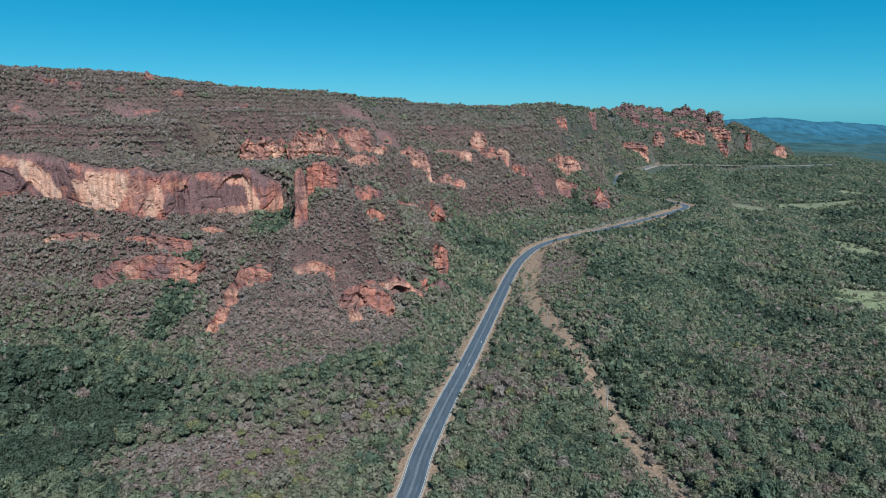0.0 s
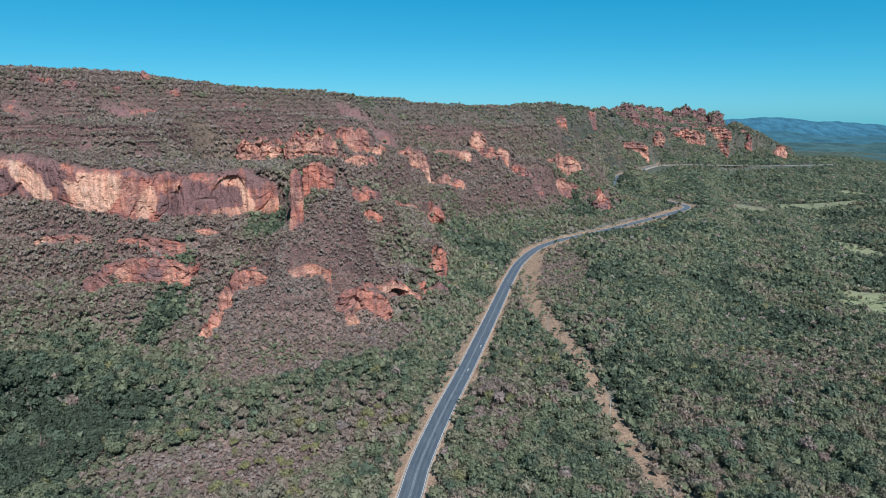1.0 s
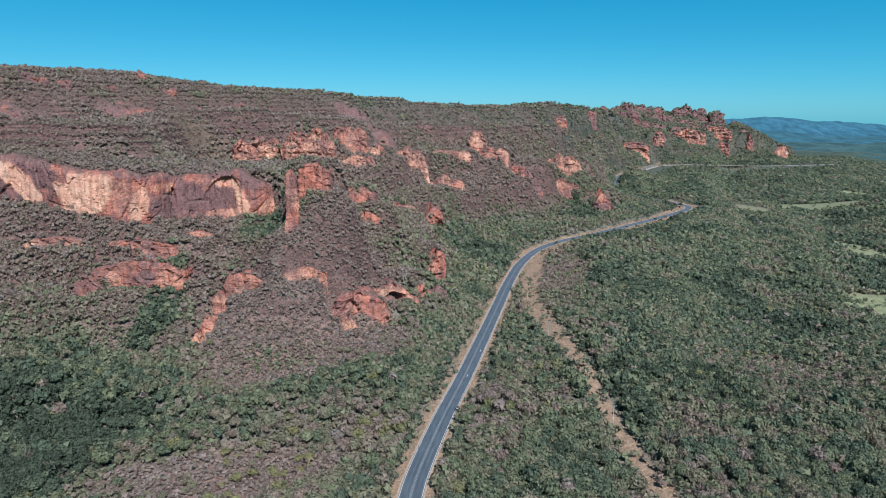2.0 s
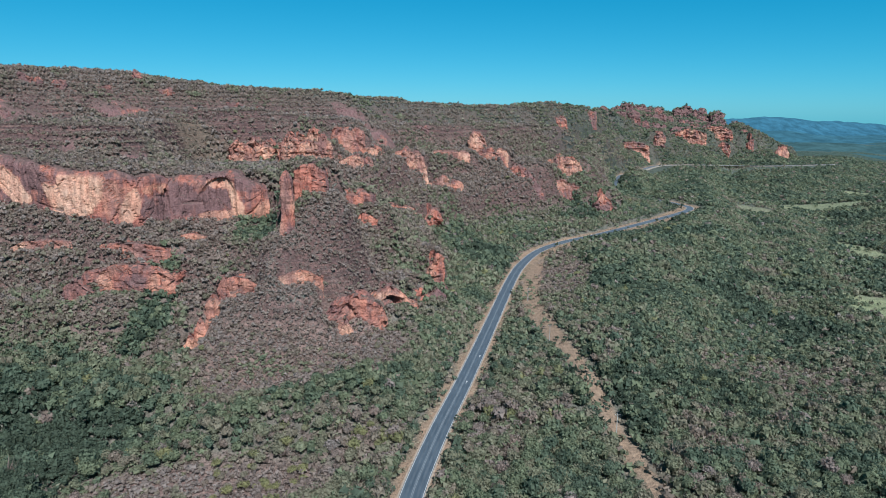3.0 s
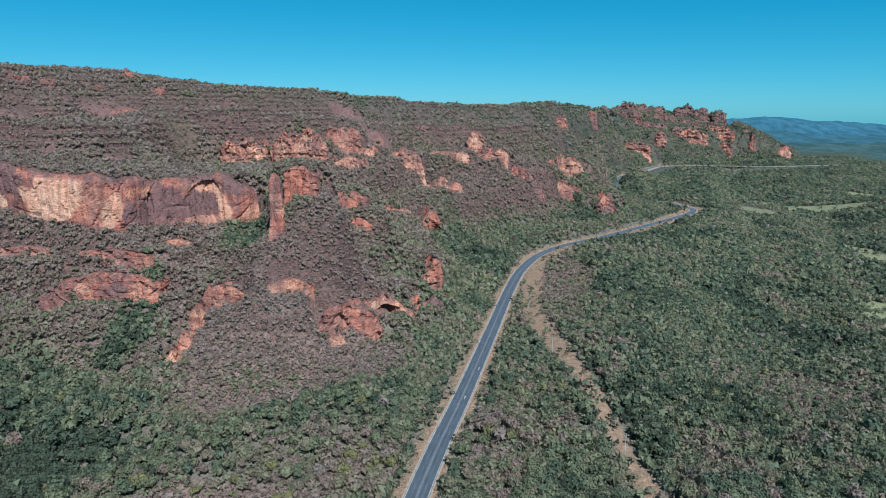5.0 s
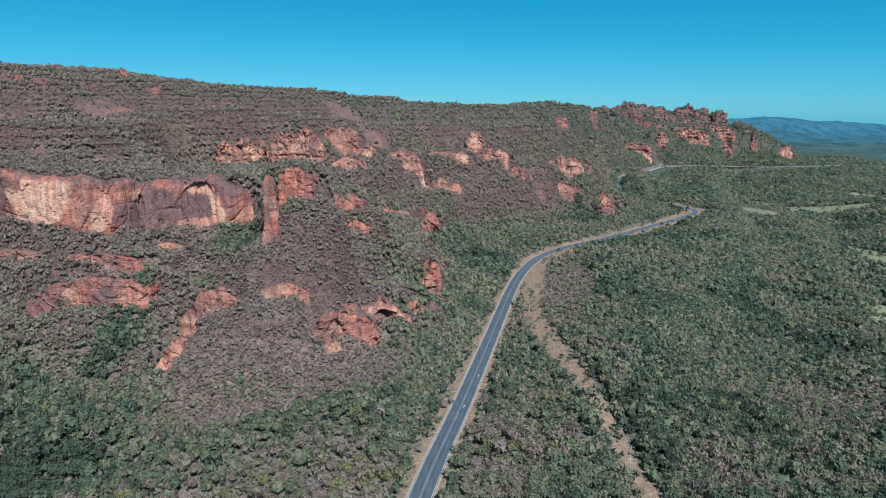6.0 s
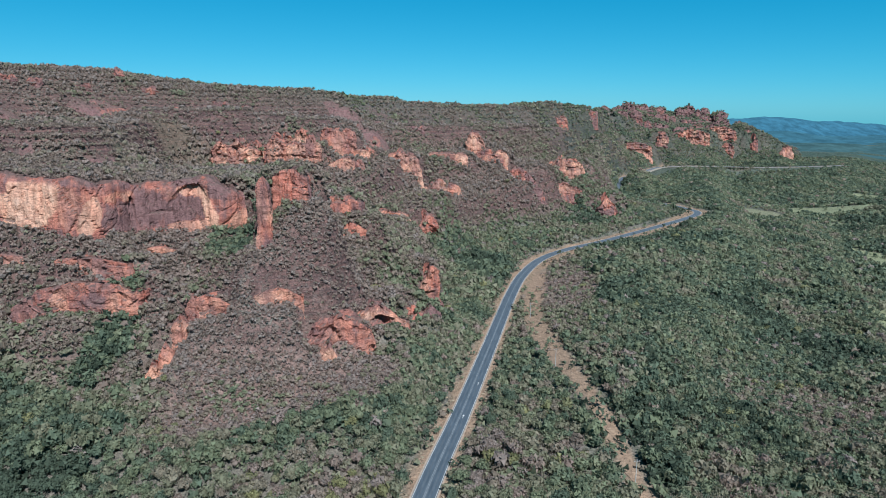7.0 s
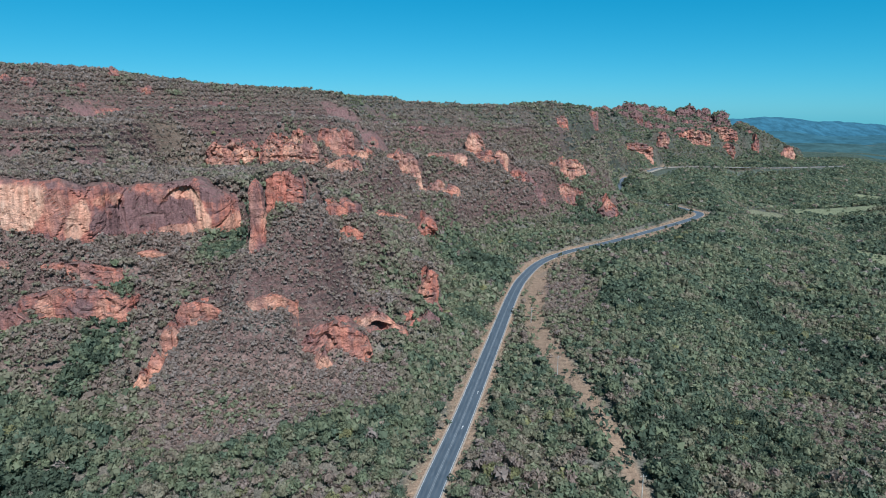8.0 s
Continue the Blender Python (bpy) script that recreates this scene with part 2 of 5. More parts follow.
def ground_material():
    m, t, b = material("ground_soil_and_scrub", 0.95, 0.1)
    p = node(t, "ShaderNodeNewGeometry").outputs["Position"]
    n = node(t, "ShaderNodeNewGeometry").outputs["Normal"]
    up = node(t, "ShaderNodeSeparateXYZ", {"Vector": n}).outputs["Z"]
    big = noise_at(t, p, 0.012, 5)
    fine = noise_at(t, p, 0.35, 5, 0.7)
    speck = noise_at(t, p, 0.9, 3, 0.7)
    litter = noise_at(t, p, 2.4, 3, 0.8)
    scrub = ramp(t, fine, [(0.3, (0.085, 0.085, 0.062)), (0.5, (0.140, 0.128, 0.098)), (0.7, (0.200, 0.172, 0.136))])
    soil = ramp(t, fine, [(0.3, (0.135, 0.084, 0.068)), (0.55, (0.225, 0.146, 0.118)), (0.75, (0.290, 0.200, 0.162))])
    cover = ramp(t, big, [(0.46, 0.0), (0.66, 1.0)])
    colour = mixed(t, maths(t, "MULTIPLY", cover, 0.3), scrub, soil)
    red = ramp(t, fine, [(0.3, (0.128, 0.074, 0.059)), (0.55, (0.225, 0.126, 0.100)), (0.75, (0.290, 0.172, 0.134))])
    colour = mixed(t, maths(t, "MULTIPLY", attribute(t, "scarp"), 0.75), colour, red)
    colour = mixed(t, attribute(t, "dry"), colour, soil)
    colour = mixed(t, 1.0, colour, ramp(t, maths(t, "ADD", maths(t, "MULTIPLY", litter, 0.5), maths(t, "MULTIPLY", speck, 0.5)), [(0.36, 0.50), (0.64, 1.30)]), "MULTIPLY")
    # bare beds of sandstone where the slope is steep or the soil thin
    bands = noise_at(t, stretched(t, p, (0.05, 0.05, 0.9)), 1.0, 4, 0.6)
    rock = ramp(t, bands, [(0.30, (0.058, 0.036, 0.035)), (0.48, (0.098, 0.056, 0.051)), (0.62, (0.152, 0.082, 0.068)), (0.76, (0.225, 0.128, 0.100))])
    rock = mixed(t, 1.0, rock, ramp(t, maths(t, "ADD", maths(t, "MULTIPLY", fine, 0.5), maths(t, "MULTIPLY", speck, 0.5)), [(0.38, 0.45), (0.62, 1.25)]), "MULTIPLY")
    steep = ramp(t, up, [(0.50, 0.8), (0.74, 0.0)])
    thin = ramp(t, maths(t, "ADD", big, maths(t, "MULTIPLY", speck, 0.35)), [(0.72, 0.0), (0.84, 0.8)])
    rocky = maths(t, "MAXIMUM", maths(t, "MULTIPLY", attribute(t, "scarp"), maths(t, "MAXIMUM", steep, thin)), maths(t, "MULTIPLY", attribute(t, "thin"), 0.92))
    colour = mixed(t, rocky, colour, rock)
    tuft = noise_at(t, p, 0.50, 3, 0.6)
    brush = ramp(t, speck, [(0.35, (0.085, 0.088, 0.068)), (0.60, (0.162, 0.152, 0.122))])
    grown = maths(t, "MULTIPLY", ramp(t, tuft, [(0.49, 0.0), (0.56, 0.85)]), maths(t, "MULTIPLY", maths(t, "MULTIPLY", attribute(t, "scarp"), maths(t, "SUBTRACT", 1.0, maths(t, "MULTIPLY", attribute(t, "thin"), 0.75))), ramp(t, up, [(0.50, 0.25), (0.75, 1.0)])))
    colour = mixed(t, grown, colour, brush)
    earth = ramp(t, fine, [(0.3, (0.19, 0.122, 0.080)), (0.6, (0.305, 0.200, 0.128)), (0.8, (0.40, 0.280, 0.180))])
    colour = mixed(t, attribute(t, "bare"), colour, earth)
    meadow = ramp(t, fine, [(0.3, (0.160, 0.165, 0.084)), (0.7, (0.285, 0.280, 0.145))])
    colour = mixed(t, attribute(t, "meadow"), colour, meadow)
    canopy = noise_at(t, p, 0.11, 5, 0.7)
    woods = ramp(t, canopy, [(0.34, (0.022, 0.036, 0.026)), (0.52, (0.060, 0.078, 0.055)), (0.68, (0.105, 0.118, 0.088))])
    woods = mixed(t, ramp(t, noise_at(t, stretched(t, p, (1.0, 0.35, 1.0)), 0.006, 5, 0.6), [(0.50, 0.0), (0.66, 0.8)]), woods, (0.085, 0.10, 0.085))
    colour = mixed(t, attribute(t, "woods"), colour, woods)
    t.links.new(colour, b.inputs["Base Color"])
    rise = maths(t, "ADD", fine, maths(t, "MULTIPLY", speck, 0.6))
    rise = maths(t, "ADD", rise, maths(t, "MULTIPLY", maths(t, "MULTIPLY", canopy, attribute(t, "woods")), 4.0))
    rise = maths(t, "ADD", rise, maths(t, "MULTIPLY", grown, 0.7))
    bumped(t, b, rise, 1.0, 1.6)
    return m


def rock_material():
    m, t, b = material("red_sandstone", 0.9, 0.15)
    p = node(t, "ShaderNodeNewGeometry").outputs["Position"]
    up = node(t, "ShaderNodeSeparateXYZ", {"Vector": node(t, "ShaderNodeNewGeometry").outputs["Normal"]}).outputs["Z"]
    bands = noise_at(t, stretched(t, p, (0.03, 0.03, 0.55)), 1.0, 5, 0.65)
    mottle = noise_at(t, p, 0.11, 5, 0.65)
    broad = noise_at(t, p, 0.045, 4, 0.6)
    streak = noise_at(t, stretched(t, p, (0.30, 0.30, 0.035)), 1.0, 5, 0.65)
    grain = noise_at(t, p, 1.1, 4, 0.7)
    red = ramp(t, bands, [(0.30, (0.23, 0.084, 0.060)), (0.46, (0.40, 0.138, 0.092)), (0.60, (0.46, 0.178, 0.117)), (0.74, (0.34, 0.118, 0.080))])
    pale = ramp(t, maths(t, "ADD", maths(t, "MULTIPLY", mottle, 0.55), maths(t, "MULTIPLY", streak, 0.45)), [(0.35, (0.55, 0.242, 0.150)), (0.55, (0.66, 0.372, 0.242)), (0.72, (0.71, 0.47, 0.330))])
    colour = mixed(t, attribute(t, "fresh"), red, pale)
    varnish = ramp(t, maths(t, "ADD", maths(t, "ADD", maths(t, "MULTIPLY", streak, 0.35), maths(t, "MULTIPLY", mottle, 0.25)), maths(t, "MULTIPLY", broad, 0.5)), [(0.49, 0.0), (0.61, 0.82)])
    weather = maths(t, "MULTIPLY", varnish, maths(t, "SUBTRACT", 1.0, maths(t, "MULTIPLY", attribute(t, "fresh"), 0.75)))
    old = maths(t, "MULTIPLY", maths(t, "MAXIMUM", maths(t, "MULTIPLY", attribute(t, "fresh"), -1.0), 0.0), 0.9)
    colour = mixed(t, maths(t, "MINIMUM", maths(t, "ADD", weather, old), 0.92), colour, (0.165, 0.096, 0.090))
    crust = ramp(t, maths(t, "ADD", up, maths(t, "MULTIPLY", mottle, 0.5)), [(0.70, 0.0), (1.05, 0.85)])
    colour = mixed(t, crust, colour, (0.120, 0.078, 0.064))
    colour = mixed(t, 0.5, colour, ramp(t, grain, [(0.3, 0.55), (0.7, 1.25)]), "MULTIPLY")
    colour = mixed(t, 0.8, colour, ramp(t, noise_at(t, stretched(t, p, (0.55, 0.55, 0.05)), 1.0, 5, 0.7), [(0.36, 0.62), (0.56, 1.10)]), "MULTIPLY")
    t.links.new(colour, b.inputs["Base Color"])
    chunks = noise_at(t, p, 0.32, 5, 0.75)
    bumped(t, b, maths(t, "ADD", maths(t, "ADD", maths(t, "MULTIPLY", grain, 0.8), maths(t, "MULTIPLY", bands, 0.25)), maths(t, "ADD", maths(t, "MULTIPLY", streak, 0.5), maths(t, "MULTIPLY", chunks, 1.6))), 1.0, 0.9)
    return m


def leaf_material():
    m, t, b = material("dry_season_foliage", 0.75, 0.15)
    tint = attribute(t, "tint")
    isle = node(t, "ShaderNodeNewGeometry").outputs["Random Per Island"]
    colour = ramp(t, tint, [(0.0, (0.057, 0.069, 0.044)), (0.22, (0.100, 0.121, 0.078)), (0.42, (0.156, 0.166, 0.094)), (0.62, (0.196, 0.174, 0.114)),
                            (0.82, (0.220, 0.160, 0.128)), (0.93, (0.236, 0.192, 0.162)), (0.97, (0.180, 0.172, 0.082)), (1.0, (0.205, 0.188, 0.085))])
    colour = mixed(t, 1.0, colour, ramp(t, isle, [(0.0, 0.86), (1.0, 1.40)]), "MULTIPLY")
    t.links.new(colour, b.inputs["Base Color"])
    thin = node(t, "ShaderNodeBsdfTranslucent", {"Color": colour})
    both = node(t, "ShaderNodeMixShader", {0: 0.44, 1: b.outputs[0], 2: thin.outputs[0]})
    t.links.new(both.outputs[0], t.nodes["Material Output"].inputs["Surface"])
    return m


def plain_material(name, stops, scale, rough=0.9, spec=0.2, bump=0.3, stretch=(1, 1, 1)):
    m, t, b = material(name, rough, spec)
    p = node(t, "ShaderNodeNewGeometry").outputs["Position"]
    f = noise_at(t, stretched(t, p, stretch), scale, 6, 0.65)
    t.links.new(ramp(t, f, stops), b.inputs["Base Color"])
    bumped(t, b, f, bump, 0.05)
    return m


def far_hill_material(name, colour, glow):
    """A far backdrop: haze of the air before it, painted as blue and glow."""
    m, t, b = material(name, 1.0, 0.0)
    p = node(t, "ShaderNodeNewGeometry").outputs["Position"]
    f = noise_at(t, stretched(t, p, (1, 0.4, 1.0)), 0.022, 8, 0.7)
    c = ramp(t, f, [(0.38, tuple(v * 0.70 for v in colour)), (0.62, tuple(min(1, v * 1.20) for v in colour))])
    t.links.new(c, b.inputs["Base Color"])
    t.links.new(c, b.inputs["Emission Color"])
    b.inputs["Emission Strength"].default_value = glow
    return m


GROUND, ROCK, LEAF = ground_material(), rock_material(), leaf_material()
BARK = plain_material("grey_brown_bark", [(0.3, (0.10, 0.08, 0.065)), (0.7, (0.24, 0.20, 0.165))], 2.0)
ASPHALT = plain_material("worn_asphalt", [(0.3, (0.050, 0.058, 0.066)), (0.55, (0.072, 0.082, 0.092)), (0.75, (0.098, 0.108, 0.118))], 0.5, 0.8, 0.3, 0.1, (1, 0.25, 1))
WORN = plain_material("polished_asphalt", [(0.3, (0.040, 0.050, 0.060)), (0.6, (0.062, 0.074, 0.086)), (0.8, (0.085, 0.097, 0.108))], 0.35, 0.6, 0.35, 0.1, (1, 0.2, 1))
PAINT = plain_material("worn_white_road_paint", [(0.3, (0.36, 0.335, 0.305)), (0.7, (0.58, 0.55, 0.51))], 1.5, 0.7)
FADED = plain_material("faded_centre_line_paint", [(0.3, (0.10, 0.11, 0.12)), (0.7, (0.19, 0.195, 0.195))], 0.6, 0.75)
CONCRETE = plain_material("pale_sandy_gravel", [(0.3, (0.20, 0.145, 0.105)), (0.7, (0.34, 0.26, 0.19))], 0.8)
EARTH = plain_material("pale_bare_earth", [(0.3, (0.22, 0.18, 0.14)), (0.7, (0.30, 0.25, 0.19))], 0.12)
STRAW = plain_material("dry_yellow_grass", [(0.3, (0.18, 0.135, 0.088)), (0.7, (0.30, 0.235, 0.155))], 0.7)


# ---------------------------------------------------------------- meshes
def mesh_object(name, verts, faces, mats, parent=None, attributes=None, smooth_faces=False):
    me = bpy.data.meshes.new(name)
    verts = np.asarray(verts, np.float32)
    if isinstance(faces, np.ndarray):
        k = faces.shape[1]
        me.vertices.add(len(verts))
        me.vertices.foreach_set("co", verts.ravel())
        me.loops.add(faces.size)
        me.loops.foreach_set("vertex_index", faces.astype(np.int32).ravel())
        me.polygons.add(len(faces))
        me.polygons.foreach_set("loop_start", np.arange(0, faces.size, k, dtype=np.int32))
        me.update(calc_edges=True)
    else:
        me.from_pydata(verts.tolist(), [], faces)
    me.validate()
    for key, values in (attributes or {}).items():
        a = me.attributes.new(key, "FLOAT", "POINT")
        a.data.foreach_set("value", np.asarray(values, np.float32))
    me.polygons.foreach_set("use_smooth", np.full(len(me.polygons), smooth_faces))
    me.materials.append(mats)
    ob = new(name, me)
    if parent is not None:
        ob.parent = parent
    return ob


def thing(name, place, label, category, group="", kind=""):
    e = new(name)
    e.empty_display_size = 0.5
    e.location = place
    return tagged(e, label, category, group, kind)


# ---------------------------------------------------------------- ground
def spaced(stops):
    """Places between stops, each stretch with its own step: (start, step), ..., (end, 0)."""
    out = []
    for (a, s), (b, _) in zip(stops[:-1], stops[1:]):
        n = max(1, round((b - a) / s))
        out.append(a + (b - a) * np.arange(n) / n)
    out.append(np.array([stops[-1][0]], float))
    return np.concatenate(out)


def bump_at(x, y, cx, cy, rx, ry, turn=0.0):
    """1 inside an uneven oval on the plan, 0 outside."""
    c, s = math.cos(turn), math.sin(turn)
    u, v = ((x - cx) * c + (y - cy) * s) / rx, (-(x - cx) * s + (y - cy) * c) / ry
    return smooth(1.15, 0.75, np.hypot(u, v) + 0.55 * (fractal(x / 16, y / 16, cx * 0.1, 3) - 0.5))


def gully(x, y):
    """The damp gully that keeps its dark green trees, and the foot of the cliff beside the tower."""
    return np.maximum(np.maximum(bump_at(x, y, -133, 306, 8, 26, -0.12), bump_at(x, y, -96, 350, 15, 16)), 0.5 * bump_at(x, y, 22, 545, 20, 40, 0.2))


def masks(x, y):
    """What covers the ground: dry scrub, bare earth, meadow."""
    dry = np.zeros(x.shape)
    for cx, cy, rx, ry, turn, much in ((-62, 290, 50, 32, 0.4, 0.95), (-84, 302, 36, 24, 0.0, 0.95), (-58, 328, 36, 16, 0.2, 0.75), (-140, 290, 22, 12, 0.0, 0.5), (-86, 199, 36, 15, -0.1, 1.0), (-70, 207, 34, 14, 0.1, 0.75), (-92, 182, 26, 12, 0.0, 0.8),
                                       (-40, 352, 30, 14, 0.3, 0.5), (162, 300, 30, 34, 0.2, 0.55), (88, 462, 22, 62, -0.15, 0.8), (80, 545, 20, 22, 0.5, 0.5), (74, 395, 12, 40, 0, 0.4),
                                       (420, 880, 40, 60, 0.0, 0.6), (-28, 228, 12, 26, 0.3, 0.2), (-128, 296, 14, 10, 0.0, 0.4), (24, 226, 16, 22, 0.2, 0.12), (-120, 335, 60, 30, 0.0, 0.35)):
        dry = np.maximum(dry, much * bump_at(x, y, cx, cy, rx, ry, turn))
    dry = dry * (1 - gully(x, y))
    road, i = distance_to(ROAD_LINE[::2], x, y)
    ragged = 2.2 * (fractal(x / 9, y / 9, 2.2, 3) - 0.5)
    near_side = smooth(2, -6, y - ROAD_LINE[::2][i, 1])
    wide = 7.2 + 2.0 * smooth(480, 560, y) + 4.5 * np.exp(-(((x - 276) ** 2 + (y - 725) ** 2) / 1500)) - 2.0 * smooth(790, 820, y) - 3.4 * smooth(790, 820, y) * smooth(1030, 1012, y) + 7 * near_side * smooth(490, 550, y) * smooth(690, 640, y)
    bare = smooth(wide + 1.8, wide - 1.0, road + 2 * ragged)
    track, i = distance_to(TRACK_LINE, x, y)
    bare = np.maximum(bare, smooth(6.4, 3.6, track * (0.74 + 0.40 * smooth(350, 290, y)) + 0.7 * ragged) * 0.9 * smooth(540, 500, y))
    bare = np.maximum(bare, 0.85 * bump_at(x, y, 322, 1068, 13, 52, -0.55))  # the pale bank of the far road
    meadow = np.zeros(x.shape)
    for cx, cy, rx, ry, turn, much in ((306, 392, 44, 60, 0.2, 1.0), (268, 344, 26, 20, 0.1, 0.7), (712, 1080, 34, 50, 0.0, 0.85), (424, 636, 20, 58, -0.1, 0.8), (410, 850, 32, 44, 0.0, 0.65),
                                       (550, 925, 90, 38, -0.1, 0.8), (478, 925, 36, 34, 0.1, 0.65), (495, 815, 40, 26, 0.1, 0.5), (620, 890, 40, 26, 0.0, 0.5), (-150, 430, 40, 25, 0.1, 0.3), (-195, 560, 45, 14, 0.1, 0.15)):
        meadow = np.maximum(meadow, much * bump_at(x, y, cx, cy, rx, ry, turn))
    return dry, bare, meadow, road, track


def thin_soil(x, y, z):
    """Bare purple-red beds between the cliffs and the green crest."""
    beds = smooth(84, 96, z) * smooth(160 - 14 * smooth(650, 850, y), 122 - 12 * smooth(650, 850, y), z) * smooth(1560, 1400, y) * (1 - 0.35 * smooth(800, 1000, y) - 0.45 * smooth(1000, 1200, y))
    slopes = 0.40 * smooth(26, 40, z) * smooth(98, 88, z) * smooth(1560, 1400, y) * smooth(0.48, 0.60, fractal(x / 24, y / 24, 2.7, 4)) * (1 - bump_at(x, y, -60, 340, 26, 18))
    return np.maximum(slopes, beds * smooth(0.37 - 0.05 * smooth(0, -100, x), 0.54, fractal(x / 46, y / 15, 4.9, 5, 0.6)))


def build_ground():
    xs = spaced([(-6000, 400), (-1600, 60), (-700, 12), (-330, 3.0), (120, 3.4), (330, 7), (900, 30), (1800, 150), (6000, 0)])
    ys = spaced([(-3000, 250), (-400, 50), (120, 6), (180, 3.0), (420, 3.2), (740, 6), (1150, 9), (1650, 30), (2400, 120), (7000, 0)])
    x, y = np.meshgrid(xs, ys)
    z = height(x, y)
    dry, bare, meadow, road, track = masks(x, y)
    scarp = smooth(12, 34, z) * smooth(2300, 1900, y)
    woods = np.maximum(smooth(1450, 1750, y + 0.2 * np.abs(x)), 0.75 * smooth(760, 900, y)) * (1 - meadow) * (1 - bare) * (1 - 0.9 * thin_soil(x, y, z))
    rows, cols = x.shape
    i = np.arange(rows * cols).reshape(rows, cols)
    faces = np.stack([i[:-1, :-1], i[:-1, 1:], i[1:, 1:], i[1:, :-1]], -1).reshape(-1, 4)
    ob = mesh_object("ground", np.stack([x, y, z], -1).reshape(-1, 3), faces, GROUND, None,
                     {"dry": dry.ravel(), "bare": bare.ravel(), "meadow": meadow.ravel(), "scarp": scarp.ravel(), "woods": woods.ravel(), "thin": thin_soil(x, y, z).ravel()}, True)
    tagged(ob, "red earth and dry scrub ground rising into a stepped sandstone escarpment", "ground", kind="structure")


# ---------------------------------------------------------------- rock
OUTCROPS = []


def rock(name, label, x, y, z, w, d, h, turn=0.0, *more, **settings):
    """Notes an outcrop, and the mound of ground behind it."""
    settings.setdefault("sink", 26.0 if y > 500 else 13.0)
    cut, backed = settings.pop("cut", 0.28), settings.pop("backed", True)
    OUTCROPS.append(((name, label, x, y, z, w, d, h, turn, *more), settings))
    if backed and "pillar" not in name:
        a = radians(turn)
        MOUNDS.append((x, y, w / 2, d, z + cut * h, z + h * (0.48 if settings.get("blocks") else 0.94), a))


def facets(rng, width, tall, size, tilt=1.0):
    """Broken slabs of a face, as a function of the place along it and up it: metres that the face stands proud."""
    count = max(4, int(width * tall / size ** 2 / 1.5))
    at, up = (rng.random(count) - 0.5) * width * 1.1, (rng.random(count) * 1.3 - 0.2) * tall
    out, lean, nod = np.clip(rng.normal(size=count), -1.3, 1.3) * 0.07 * size, rng.normal(size=count) * 0.12 * tilt, np.clip(rng.normal(size=count) * 0.06, -0.08, 0.10) * tilt

    def proud(u, z):
        u, z = np.asarray(u, float), np.asarray(z, float)
        du, dz = u[..., None] - at, z[..., None] - up
        far = du ** 2 + (dz / 2.0) ** 2
        two = np.sqrt(np.partition(far, 1, axis=-1)[..., :2])
        k = np.argmin(far, axis=-1)[..., None]
        face = out[k[..., 0]] + np.take_along_axis(lean * du + nod * dz, k, -1)[..., 0]
        return face - 0.10 * size * np.clip(1 - (two[..., 1] - two[..., 0]) / (0.10 * size), 0, 1)
    return proud


